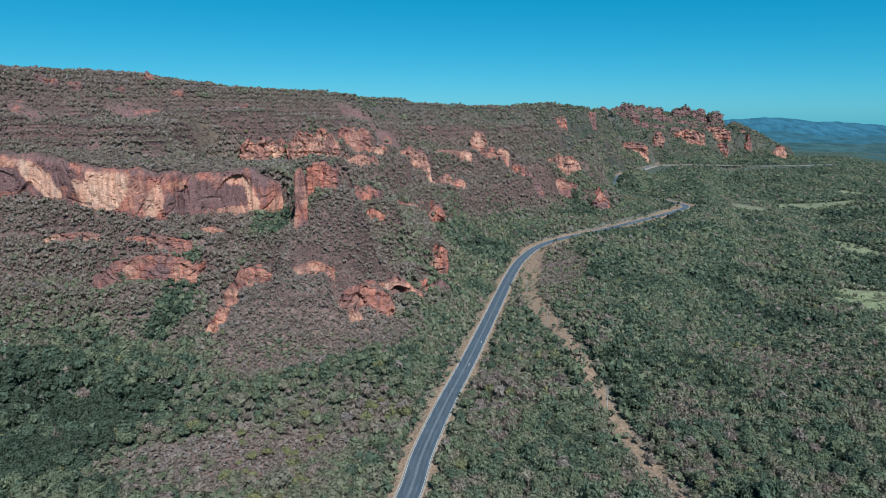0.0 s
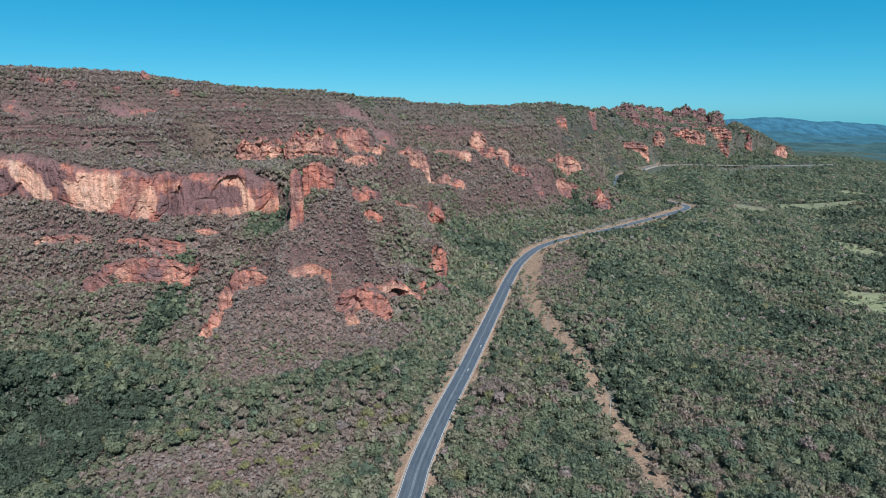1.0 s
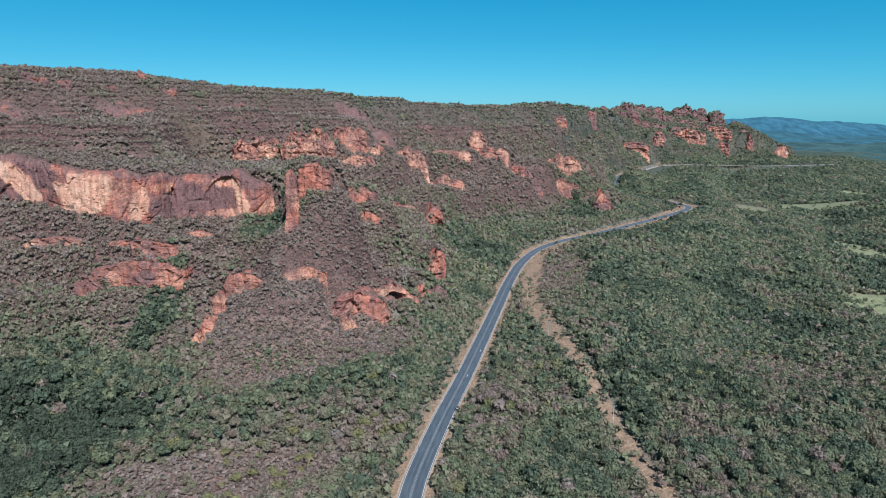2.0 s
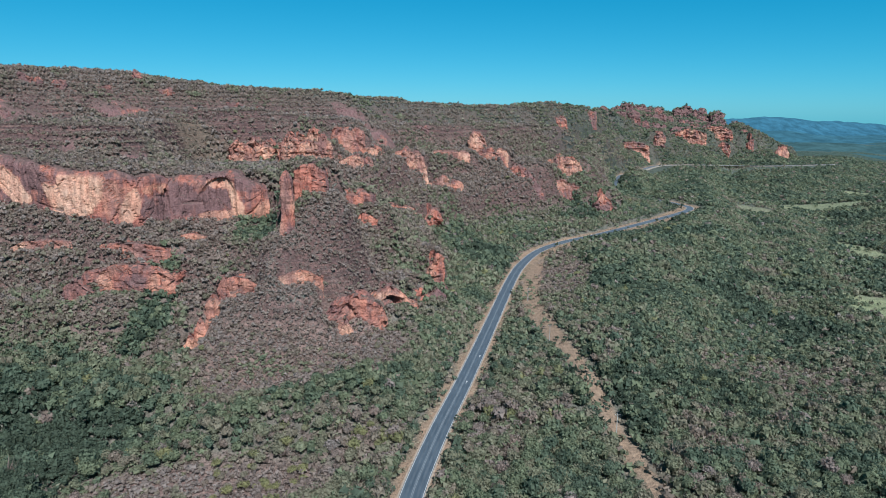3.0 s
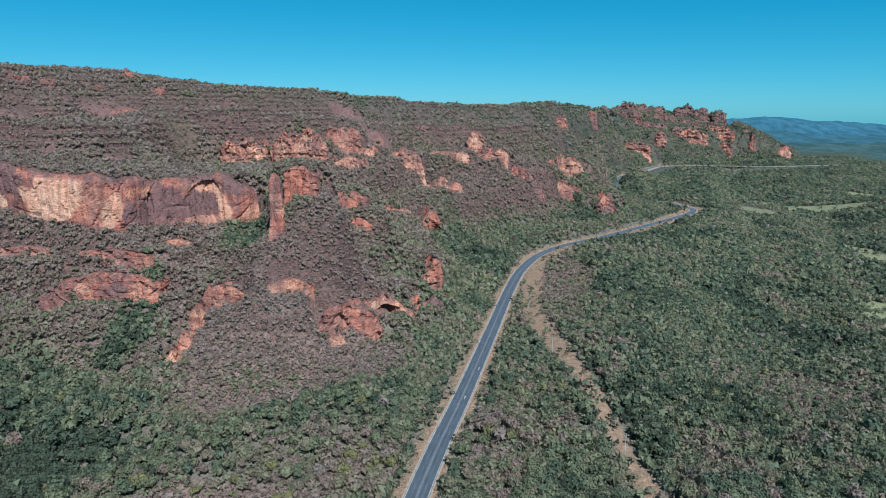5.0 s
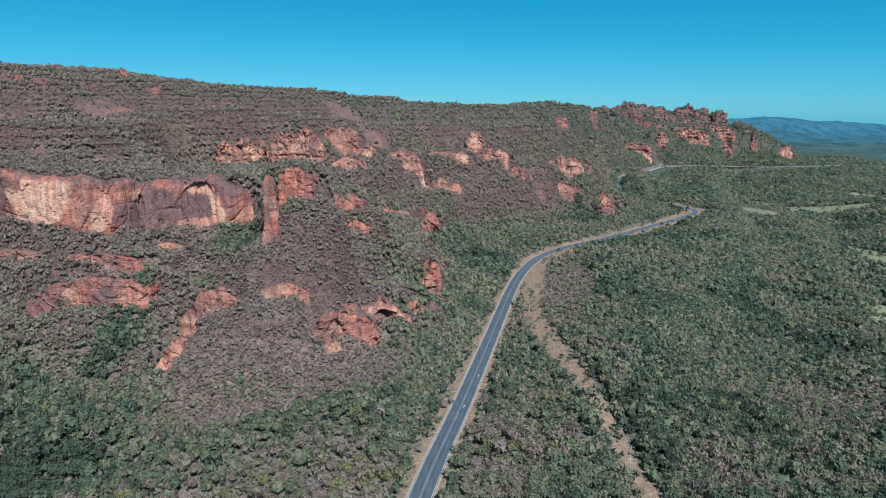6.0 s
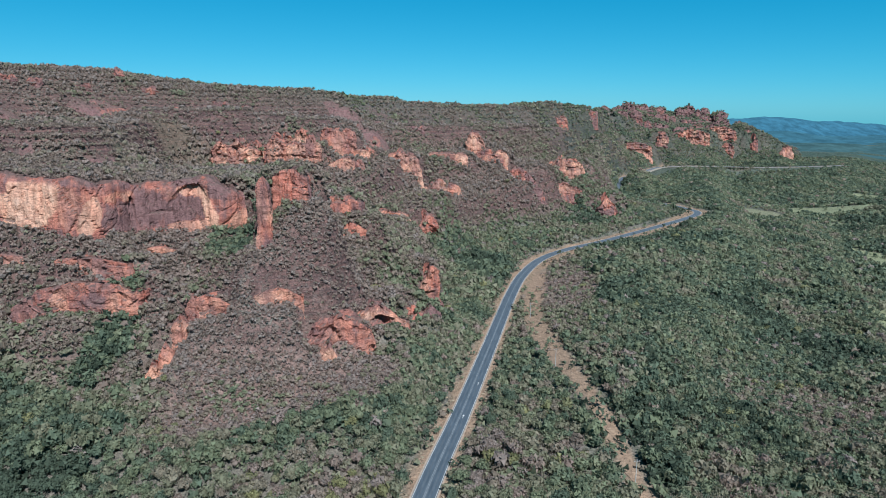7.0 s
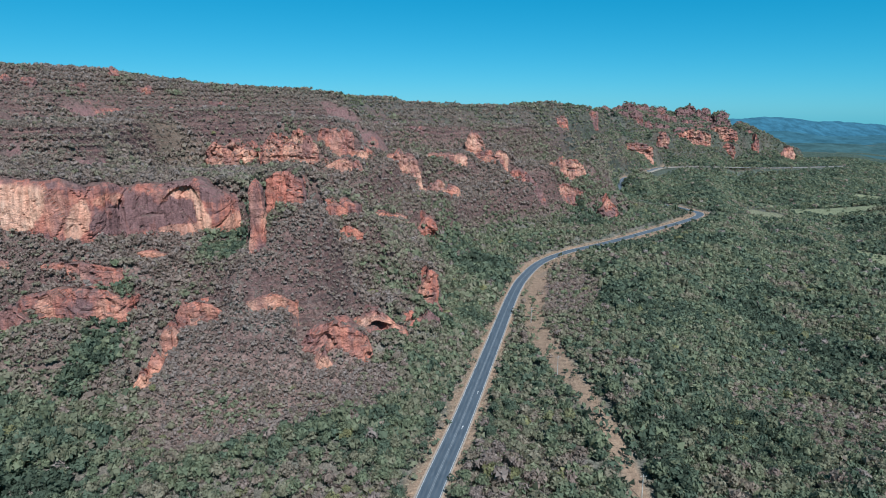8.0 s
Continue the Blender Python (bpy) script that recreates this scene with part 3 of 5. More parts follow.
def rock_body(w, d, h, seed=0, fresh=0.3, alcoves=(), rough=1.0, cell=1.1, taper=0.12, square=3.2, sink=11.0, even=1.0):
    """A body of sandstone on z = 0: jointed, bedded sides, a rounded uneven top. alcoves: hollows of the front face
    (middle from -0.5 to 0.5 of the width, foot and crown from 0 to 1 of the height, half width in metres, depth in metres)."""
    rng = np.random.default_rng(seed + 11)
    around = int(np.clip(2 * (w + d) / cell, 24, 190))
    levels = int(np.clip((h + sink) / cell, 10, 60))
    caps = 7
    a = 2 * np.pi * (np.arange(around) / around)
    # more points on the front face
    c, s = np.cos(a), np.sin(a)
    r = (np.abs(c) ** square + np.abs(s) ** square) ** (-1 / square)
    bx, by = r * c * w / 2, r * s * d / 2
    nx, ny = c / (w / 2), s / (d / 2)
    ln = np.hypot(nx, ny)
    nx, ny = nx / ln, ny / ln
    v = np.linspace(-sink / h, 1, levels)
    px, py, pz, fr = [], [], [], []
    ox, oy, oz = rng.random(3) * 50
    slabs = facets(rng, w, h + sink, min(7.0, 0.35 * min(w, h) + 1.5))
    edge = np.clip(np.abs(bx) / (w / 2), 0, 1)
    crest = 1 - 0.42 * edge ** 2.5 - 0.45 * (fractal(bx / (0.3 * w + 3) + ox, by / 20 + oy, oz, 3) - 0.35)
    crest = np.clip(crest * even + (1 - even), 0.35, 1.12)
    for k in range(levels + caps):
        if k < levels:
            f, shrink = v[k], 1.0
            shrink = 1 - taper * (f if f > 0 else 0.6 * f) - 0.22 * max(0.0, (f - 0.86) / 0.14) ** 2 * min(1, 6 / max(w, d) + 0.25)
            zz = f * h
        else:
            q = (k - levels + 1) / caps
            base = 1 - taper - 0.22 * min(1, 6 / max(w, d) + 0.25)
            shrink = base * (1 - q) + 0.0
            zz = h * (1 + 0.05 * math.sin(q * 1.57))
            f = 1.0
        X, Y = bx * shrink, by * shrink
        Z = zz * (crest if zz > 0 else 1.0) * np.ones(around)
        wx, wy, wz = (X + ox * 7) , (Y + oy * 7), (Z + oz * 7)
        joints = fractal(wx / 5.5, wy / 5.5, wz / 40, 3) - 0.5
        cracks = np.abs(fractal(wx / 4.2 + 9, wy / 4.2, wz / 26, 2) - 0.5)
        beds = value_noise(wz / 2.6, wx / 60 + 3, wy / 60) - 0.5
        lumps = fractal(wx / 10, wy / 10, wz / 9, 4) - 0.5
        chips = TABLE[np.floor(wx / 4.1 + 0.35 * wz).astype(int) & 63, np.floor(wy / 4.1).astype(int) & 63, np.floor(wz / 3.3).astype(int) & 63] - 0.5
        out = rough * (1.8 * joints + 1.2 * beds + 4.2 * lumps + 1.2 * chips + slabs(X, Z) - 1.6 * np.clip(1 - cracks / 0.04, 0, 1))
        out *= min(1.0, (min(w, h, d * 1.5) / 16) ** 0.6)
        if k >= levels:
            out = out * (1 - q)
            Z = Z + rough * min(3.0, 0.25 * h) * (fractal(wx / 8, wy / 8, 4.4, 3) - 0.45)
        X, Y = X + nx * out, Y + ny * out
        new_face = np.clip(fresh - 0.12 + 2.0 * (fractal(wx / 9, wy / 9, wz / 13, 3) - 0.5), -1, 1)
        new_face = np.where(new_face > 0, new_face * smooth(1.02, 0.80, f), new_face)
        if k < levels:
            for mid, foot, crown, half, deep in alcoves:
                g = np.clip((f - foot) / (crown - foot), 0, 1)
                u = (bx - mid * w) / (half * np.sqrt(np.clip(1 - g ** 3, 0.0004, 1)))
                u = u + 0.5 * (fractal(wx / 6, 3.0, wz / 6, 2) - 0.5)
                inside = (np.abs(u) < 1) & (ny < -0.3) & (f >= foot - 0.02) & (f < crown)
                cut = 0.6 * deep * (1 - np.abs(u) ** 2) * (0.45 + 0.55 * g) * (0.6 + 0.8 * fractal(wx / 5, wy / 5, wz / 5, 2))
                Y = Y + np.where(inside, cut, 0)
                new_face = np.where(inside, np.clip(0.35 + 1.6 * (fractal(wx / 7, wy / 7, wz / 16, 3) - 0.52), -0.4, 1), new_face)
        px.append(X), py.append(Y), pz.append(Z), fr.append(new_face)
    verts = np.stack([np.concatenate(px), np.concatenate(py), np.concatenate(pz)], -1)
    total = levels + caps
    i = np.arange(total * around).reshape(total, around)
    j = np.roll(i, -1, axis=1)
    faces = np.stack([i[:-1], j[:-1], j[1:], i[1:]], -1).reshape(-1, 4)
    return verts, faces, np.concatenate(fr)


def build_rock(name, label, x, y, z, w, d, h, turn=0.0, seed=0, fresh=0.3, alcoves=(), rough=1.0, cell=1.1, taper=0.12, square=3.2, group="", sink=11.0, even=1.0,
               category="rock outcrop", blocks=0):
    """A sandstone outcrop on base z; with blocks it is a low body broken into that many jagged blocks."""
    bodies = [rock_body(w, d, h * (0.62 if blocks else 1), seed, fresh, alcoves, rough, cell, taper, square, sink, even)]
    rng = np.random.default_rng(seed + 5)
    for k in range(blocks):
        a = (k + 0.5 + 0.7 * (rng.random() - 0.5)) / blocks - 0.5
        bw = max(8.0, w * (0.6 + 0.7 * rng.random()) / blocks * 1.8)
        bh = h * (0.62 + 0.42 * rng.random()) * (1 - 0.9 * a * a)
        v, f, c = rock_body(bw, max(6.0, d * (0.45 + 0.4 * rng.random())), bh, seed + 31 * k, fresh + 0.5 * (rng.random() - 0.5), (), rough * 1.15, cell, 0.05 + 0.22 * rng.random(), 3.5 + 3 * rng.random(), sink, 0.6)
        t, lean = 0.9 * (rng.random() - 0.5), 0.35 * (rng.random() - 0.5)
        vx = v[:, 0] * math.cos(t) - v[:, 1] * math.sin(t) + a * w + lean * v[:, 2]
        vy = v[:, 0] * math.sin(t) + v[:, 1] * math.cos(t) + d * (0.45 * (rng.random() - 0.55))
        bodies.append((np.stack([vx, vy, v[:, 2]], -1), f, c))
    starts = np.cumsum([0] + [len(v) for v, f, c in bodies])
    ob = mesh_object(name, np.vstack([v for v, f, c in bodies]), np.vstack([f + n for (v, f, c), n in zip(bodies, starts)]), ROCK, None, {"fresh": np.concatenate([c for v, f, c in bodies])})
    ob.matrix_world = pose(x, y + d * 0.35, z, 0, 0, turn)
    return tagged(ob, label, category, group)


def wall(name, label, line, hollows, scars, seed, back=9.0, sink=15.0, cell=0.75):
    """A long cliff along a line of (x, y, foot, top), facing right of its run. hollows: (run, foot, crown, half width, depth, lean);
    scars: (x, z, half width, half height, lean, amount), clean pale stone above 0, dark varnish below."""
    rng = np.random.default_rng(seed)
    p = curve_through(line, cell)
    run = np.concatenate([[0], np.cumsum(np.hypot(*np.diff(p[:, :2], axis=0).T))])
    d = np.gradient(p[:, :2], axis=0)
    d /= np.linalg.norm(d, axis=1)[:, None]
    nx, ny = d[:, 1], -d[:, 0]
    tall = (p[:, 3] - p[:, 2]) * (0.95 + 0.30 * (fractal(run / 9, seed, 0.3, 4) - 0.42))
    levels, caps = int(32 / cell), 12
    rng.random(40)
    slabs, chips = facets(rng, run[-1], 32, 8.5), facets(rng, run[-1], 32, 3.2, 0.7)
    middle = run[-1] / 2
    rows, fresh = [], []
    for k in range(levels + caps):
        f = min(1.0, k / (levels - 1) * 1.17 - 0.17)
        zz = np.where(f < 0, f / 0.17 * sink, f * tall)
        q = max(0.0, (k - levels + 1) / caps)
        x, y, z = p[:, 0], p[:, 1], p[:, 2] + zz
        lean = 4.5 - 1.0 * max(0, f) - 2.2 * max(0.0, (f - 0.80) / 0.20) ** 2
        ribs = fractal((run + 0.35 * zz) / 7.0, seed + 0.5, zz / 60, 3) - 0.5
        lumps = fractal(run / 15, zz / 18, seed + 3.3, 3) - 0.5
        grit = fractal(run / 2.2, zz / 2.2, seed + 1.3, 2) - 0.5
        ledge = value_noise((zz + 0.6 * np.sin(run / 9)) / 3.1, run / 40, seed) - 0.5
        out = 0.7 * slabs(run - middle, zz) + 1.0 * chips(run - middle, zz) + 1.8 * ribs * (0.35 + 0.65 * max(0, f)) + 1.8 * lumps + 0.35 * grit + 0.5 * ledge * max(0.2, f)
        out = out * (1 - q) + lean - q * back
        blot = 1.1 * (fractal((run + 0.3 * zz) / 5, zz / 9, seed + 8.1, 4) - 0.5)
        pale = np.clip(-0.30 + 1.5 * blot, -0.8, 0.6)
        for sx, sz, half, high, tilt, much in scars:
            g = np.hypot((x - sx - tilt * (z - sz)) / half, (z - sz) / high) + 0.9 * blot
            m = smooth(1.10, 0.94, g)
            pale = pale * (1 - m) + np.clip(much + 0.45 * blot, -1, 1) * m
        pale = np.where(pale > 0, pale * float(smooth(1.0, 0.86, f)), pale) * (1 - q) - 0.35 * q
        if q == 0:
            for mid, foot, crown, half, deep, tilt in hollows:
                g = np.clip((f - foot) / (crown - foot), 0, 1)
                u = (run - mid + tilt * (f - crown)) / (half * math.sqrt(max(1 - g ** 2.6, 0.0004)))
                inside = (np.abs(u) < 1) & (f >= foot - 0.03) & (f < crown)
                cut = deep * (0.15 + 0.85 * g ** 1.5) * np.sqrt(np.clip(1 - np.abs(u) ** 4, 0, 1))
                out = out - np.where(inside, cut, 0)
        z = z + q * (1.5 + 3.0 * (fractal(run / 7, q * 3, seed, 3) - 0.5)) - 3.5 * q ** 3
        rows.append(np.stack([x + nx * out, y + ny * out, z], -1))
        fresh.append(pale)
    n = len(run)
    i = np.arange((levels + caps) * n).reshape(-1, n)
    faces = np.stack([i[:-1, :-1], i[:-1, 1:], i[1:, 1:], i[1:, :-1]], -1).reshape(-1, 4)
    ob = mesh_object(name, np.vstack(rows), faces, ROCK, None, {"fresh": np.concatenate(fresh)})
    return tagged(ob, label, "cliff")


CLIFF = [(-300, 366, 74, 104), (-262, 352, 71, 99), (-236, 346, 71, 97), (-211, 342, 71, 94), (-195, 338, 67, 91), (-178, 337, 64, 90), (-163, 337, 61, 88),
         (-153, 343, 59, 86), (-146, 356, 59, 85), (-132, 362, 59, 84), (-115, 366, 57, 85), (-104, 366, 57, 82), (-98, 374, 60, 79)]


def note_main_cliff():
    for a, b in zip(CLIFF[:-1], CLIFF[1:]):
        for f in (0.25, 0.75):
            x, y, foot, top = (a[k] + (b[k] - a[k]) * f for k in range(4))
            turn = math.atan2(b[1] - a[1], b[0] - a[0])
            MOUNDS.append((x, y - 2, 10, 16, foot + 1, top - 2, turn))
            BANKS.append((x, y - 3.5, 10, foot + 1.5, 0.9, turn, 11))


def build_main_cliff():
    run = lambda x: float(np.interp(x, RUN_X, RUN_S))
    line = curve_through(CLIFF, 1.0)
    RUN_X, RUN_S = line[:, 0], np.concatenate([[0], np.cumsum(np.hypot(*np.diff(line[:, :2], axis=0).T))])
    hollows = ((run(-119), 0.04, 0.90, 12.5, 2.6, -3.0), (run(-235), 0.10, 0.62, 9, 1.3, 0.0), (run(-200), 0.0, 0.95, 4.5, 0.9, 3.0),
               (run(-152), 0.0, 0.40, 3, 0.9, 0.0), (run(-146), 0.10, 0.75, 2.2, 3.0, 0.0))
    scars = ((-234, 82, 10, 7, 0.0, -0.9), (-232, 92, 9, 3.5, 0.3, 0.6), (-214, 82, 8, 10, -0.9, 1.0), (-200, 88, 4.5, 9, 0.2, -0.9), (-194.5, 93, 1.8, 3, 0.0, 0.7),
             (-179, 77, 15, 11, 0.05, 1.0), (-175, 89.5, 17, 2.2, 0.0, 0.15), (-163, 75, 4, 10, 0.1, 0.25), (-157, 71, 3.2, 10, 0.15, 0.8), (-149.5, 66, 4.5, 8, 0.0, -0.75),
             (-151, 60.5, 3, 2, 0.0, 0.6), (-148, 78, 5, 2.6, 0.0, 0.5), (-139, 70, 11, 11, 0.0, -0.75), (-124, 71, 7.5, 8, 0.0, -0.8), (-115, 62, 13, 3.5, 0.0, 0.65),
             (-118, 79.5, 9, 2.6, -0.35, 0.85), (-110, 70, 3.6, 11, -0.25, 1.0), (-100, 64, 3.5, 6, 0.0, 0.5), (-104, 79, 7, 4, 0.0, -0.6))
    wall("cliff", "long pale orange and dark streaked sandstone cliff with an arched alcove", CLIFF, hollows, scars, 5)


PALE, RED, DARK = "pale orange sandstone face with dark streaks", "weathered red sandstone outcrop among the scrub", "dark varnished purple-red sandstone bluff"


def build_cliffs():
    rock("rock_pillar", "slender red sandstone pillar standing off the cliff", -76, 334, 53, 8.0, 7, 35, 0, 7, 0.30, (), 0.55, 0.6, 0.22, 5, even=0.12, category="rock pillar")
    rock("rock_tower", "blocky red sandstone tower top with bedding cracks", -67.5, 351, 73, 18, 14, 18, 4, 8, 0.08, (), 0.75, 0.6, 0.03, 9, even=0.35, sink=7.0, cut=0.05, category="rock tower")
    rock("rock_outcrop", RED, -66, 337, 54, 13, 8, 11, 6, 9, 0.30, rough=0.9, even=0.5, blocks=2, backed=False)
    rock("rock_outcrop", RED, -52, 398, 62, 15, 10, 13, 0, 10, 0.2, blocks=2)
    rock("rock_outcrop", "red ledge with a black water stain", -56, 380, 52, 15, 10, 11, 0, 11, 0.1, blocks=2)
    rock("rock_outcrop", RED, -43, 385, 52, 16, 9, 9, 0, 12, 0.4)


def build_outcrops():
    g = "outcrops on the escarpment"
    for name, x, y, z, w, d, h, turn, fresh in (
            ("rock_ledge", -38, 531, 35, 38, 14, 10, 4, 0.5), ("rock_outcrop", -9, 545, 12, 24, 18, 27, 20, 0.3),
            ("rock_outcrop", -20, 535, 15, 30, 14, 15, 0, 0.35), ("rock_outcrop", -3, 392, 17, 11, 12, 18, 30, 0.4)):
        rock(name, RED, x, y, z, w, d, h, turn, int(x + y), fresh, (), 1.3, group=g)
    # the bluff with the cave, low on the spur
    rock("rock_bluff", "orange sandstone bluff with a streaked face", -43, 319, 12, 34, 14, 18, 12, 31, 0.45, (), taper=0.14, square=4, group=g)
    rock("rock_bluff", "low sandstone overhang with a dark shallow cave", -29, 338, 13, 36, 14, 16, 10, 32, 0.5, ((0.12, 0.10, 0.70, 7, 10), (-0.28, 0.0, 0.4, 5, 2)), group=g)
    rock("rock_bluff", RED, -8, 357, 11, 20, 12, 12, 24, 33, 0.2, group=g, blocks=3)
    rock("rock_outcrop", "orange rock tongue below the bluff", -45, 313, 8, 10, 8, 11, 0, 34, 0.6, taper=0.4, group=g)
    # ledges below the cliff
    rock("rock_ledge", "long low orange sandstone ledge", -192, 325, 50, 36, 8, 7, 3, 35, 0.55, group=g, cut=0.05, square=5, taper=0.06, cell=0.7, even=1.1, rough=1.4)
    rock("rock_ledge", "long low orange sandstone ledge", -152, 324, 49, 42, 8, 6, -3, 36, 0.5, group=g, cut=0.05, square=5, taper=0.06, cell=0.7, even=1.1, rough=1.4)
    rock("rock_ledge", "small orange sandstone ledge", -128, 346, 50, 18, 8, 6, 0, 37, 0.5, group=g, cut=0.05, square=5, taper=0.06, cell=0.85, even=0.7)
    rock("rock_bluff", "broad dark sandstone bluff with pale scars", -148, 315, 31, 48, 16, 16, 0, 38, 0.05, ((-0.22, 0.1, 0.9, 4, 1.2), (0.33, 0.05, 0.8, 7, 1.2)), group=g, cut=0.05, square=9, taper=0.04, cell=0.7, even=0.6, rough=0.75)
    rock("rock_bluff", DARK, -168, 307, 27, 18, 12, 14, -12, 39, 0.12, group=g, cut=0.05, square=5, taper=0.06, cell=0.85, even=0.7)
    for x, y, z, seed in ((-105, 318, 27, 40), (-109, 312, 19, 41), (-113, 305, 11, 141), (-116, 299, 5, 142)):
        rock("rock_rib", "steep orange rock rib running down the slope", x, y, z, 10, 9, 12, 22, seed, 0.65, taper=0.25, group=g, cut=0.1, cell=0.8)
    rock("rock_ledge", RED, -98, 319, 29, 22, 9, 10, 0, 42, 0.25, group=g, cut=0.05, square=5, taper=0.06, cell=0.85, even=0.7)
    rock("rock_ledge", "pale orange ledge on the spur", -68, 320, 33, 24, 9, 9, 0, 43, 0.55, group=g, cut=0.05, square=5, taper=0.06, cell=0.85, even=0.7)
    # the middle distance
    rock("rock_outcrop", "pale pinkish sandstone crags", -153, 566, 71, 46, 22, 36, 0, 44, 0.68, (), 1.5, group=g, blocks=5)
    rock("rock_outcrop", "pale pinkish sandstone crags", -114, 560, 78, 38, 20, 31, 8, 45, 0.66, (), 1.5, group=g, blocks=4)
    rock("rock_outcrop", RED, -85, 592, 96, 26, 14, 13, 0, 46, 0.5, group=g, blocks=3)
    rock("rock_outcrop", PALE, -75, 564, 71, 30, 14, 15, 0, 47, 0.6, group=g, blocks=4)
    rock("rock_outcrop", PALE, -60, 591, 80, 15, 10, 12, 0, 48, 0.6, group=g, blocks=2)
    rock("rock_outcrop", "orange sandstone buttress with upright joints", -29, 604, 70, 21, 16, 24, 0, 49, 0.6, group=g, blocks=3)
    rock("rock_outcrop", "orange sandstone ledge with an undercut foot", 10, 651, 75, 35, 14, 9, 0, 50, 0.55, square=4, even=0.8, group=g, blocks=4)
    rock("rock_outcrop", "orange sandstone knob over a dark overhang", 38.4, 681, 80, 20, 14, 19, 0, 51, 0.6, taper=0.35, group=g, blocks=2)
    rock("rock_outcrop", "arched orange sandstone overhang", 53, 670, 73, 26, 14, 9, -6, 52, 0.5, ((0.02, 0.1, 0.6, 15, 6),), square=4, even=0.6, cut=0.05, group=g, blocks=3)
    rock("rock_outcrop", "orange sandstone ledge with a long dark undercut", 2, 606, 45, 41, 18, 15, 4, 53, 0.65, ((0.0, 0.15, 0.55, 17, 5),), square=4, even=0.8, cut=0.05, group=g, blocks=3)
    rock("rock_bluff", DARK, 79, 669, 43, 50, 24, 23, 4, 54, -0.25, taper=0.45, group=g)
    rock("rock_outcrop", "orange sandstone outcrop with undercut beds", 138, 737, 57, 44, 20, 18, 0, 55, 0.6, ((0.1, 0.0, 0.35, 15, 5),), square=4, group=g, cut=0.05, blocks=4)
    rock("rock_outcrop", "red sandstone outcrop with two small caves", 124, 709, 31, 45, 20, 16, 0, 56, 0.6, ((-0.25, 0.1, 0.5, 8, 5),), square=4, group=g, cut=0.05, blocks=4)
    rock("rock_outcrop", RED, 130, 704, 17, 38, 14, 11, 0, 156, 0.45, ((-0.2, 0.1, 0.6, 7, 4),), square=4, group=g, cut=0.05, blocks=4)
    rock("rock_outcrop", RED, 176, 702, 3, 40, 20, 31, 20, 57, 0.2, (), 1.3, taper=0.5, group=g)
    # slabs on the upper slope
    u = "rock shelves of the upper slope"
    rng = np.random.default_rng(5)
    for x, y, w, h in ((-246, 394, 32, 6), (-212, 386, 22, 6), (-186, 393, 20, 5), (-340, 577, 50, 8), (-226, 606, 40, 6), (-268, 440, 44, 7), (-290, 520, 50, 8),
                       (-130, 640, 44, 7), (-60, 700, 44, 7), (-150, 720, 40, 7), (-10, 800, 46, 8), (-260, 700, 50, 8), (-412, 620, 60, 9), (-336, 688, 54, 8), (-330, 470, 50, 8),
                       (-352, 676, 50, 7), (-74, 648, 30, 6), (-129, 820, 44, 7), (-280, 600, 44, 6), (-262, 560, 26, 5)):
        z = float(height(np.array([float(x)]), np.array([float(y)]))[0])
        rock("rock_shelf", "low dark purple-red sandstone dome on the scrubby slope", x, y, z - 2.5, w * 1.15, 26, h + 1.5, 16 * (rng.random() - 0.5), int(x * 3 + y) % 997, -0.75 + 0.40 * rng.random(), (), 0.9, taper=0.6, square=2.2, group=u, cell=1.3, backed=False)
    for x, y, w, h in ((-414, 668, 12, 11), (-403, 672, 14, 12), (-385, 680, 13, 14), (-354, 708, 14, 15), (-341, 752, 9, 15), (-308, 744, 20, 14), (-232, 614, 16, 6), (-238, 760, 18, 10), (-176, 628, 17, 11),
                       (199, 1124, 26, 16), (279, 1236, 30, 16), (20, 760, 22, 9), (-20, 690, 20, 8), (120, 900, 24, 10), (-90, 660, 18, 8), (-300, 640, 20, 8), (-190, 690, 18, 8)):
        z = float(height(np.array([float(x)]), np.array([float(y)]))[0])
        rock("rock_outcrop", "small red sandstone crag among the scrub below the crest", x, y, z - 3, w, w * 0.6, h * 0.75 + 2, 30 * (rng.random() - 0.5), int(x * 3 + y) % 991, -0.40 + 0.4 * rng.random(), (), 1.4, 1.4, group=u, blocks=3, backed=False)


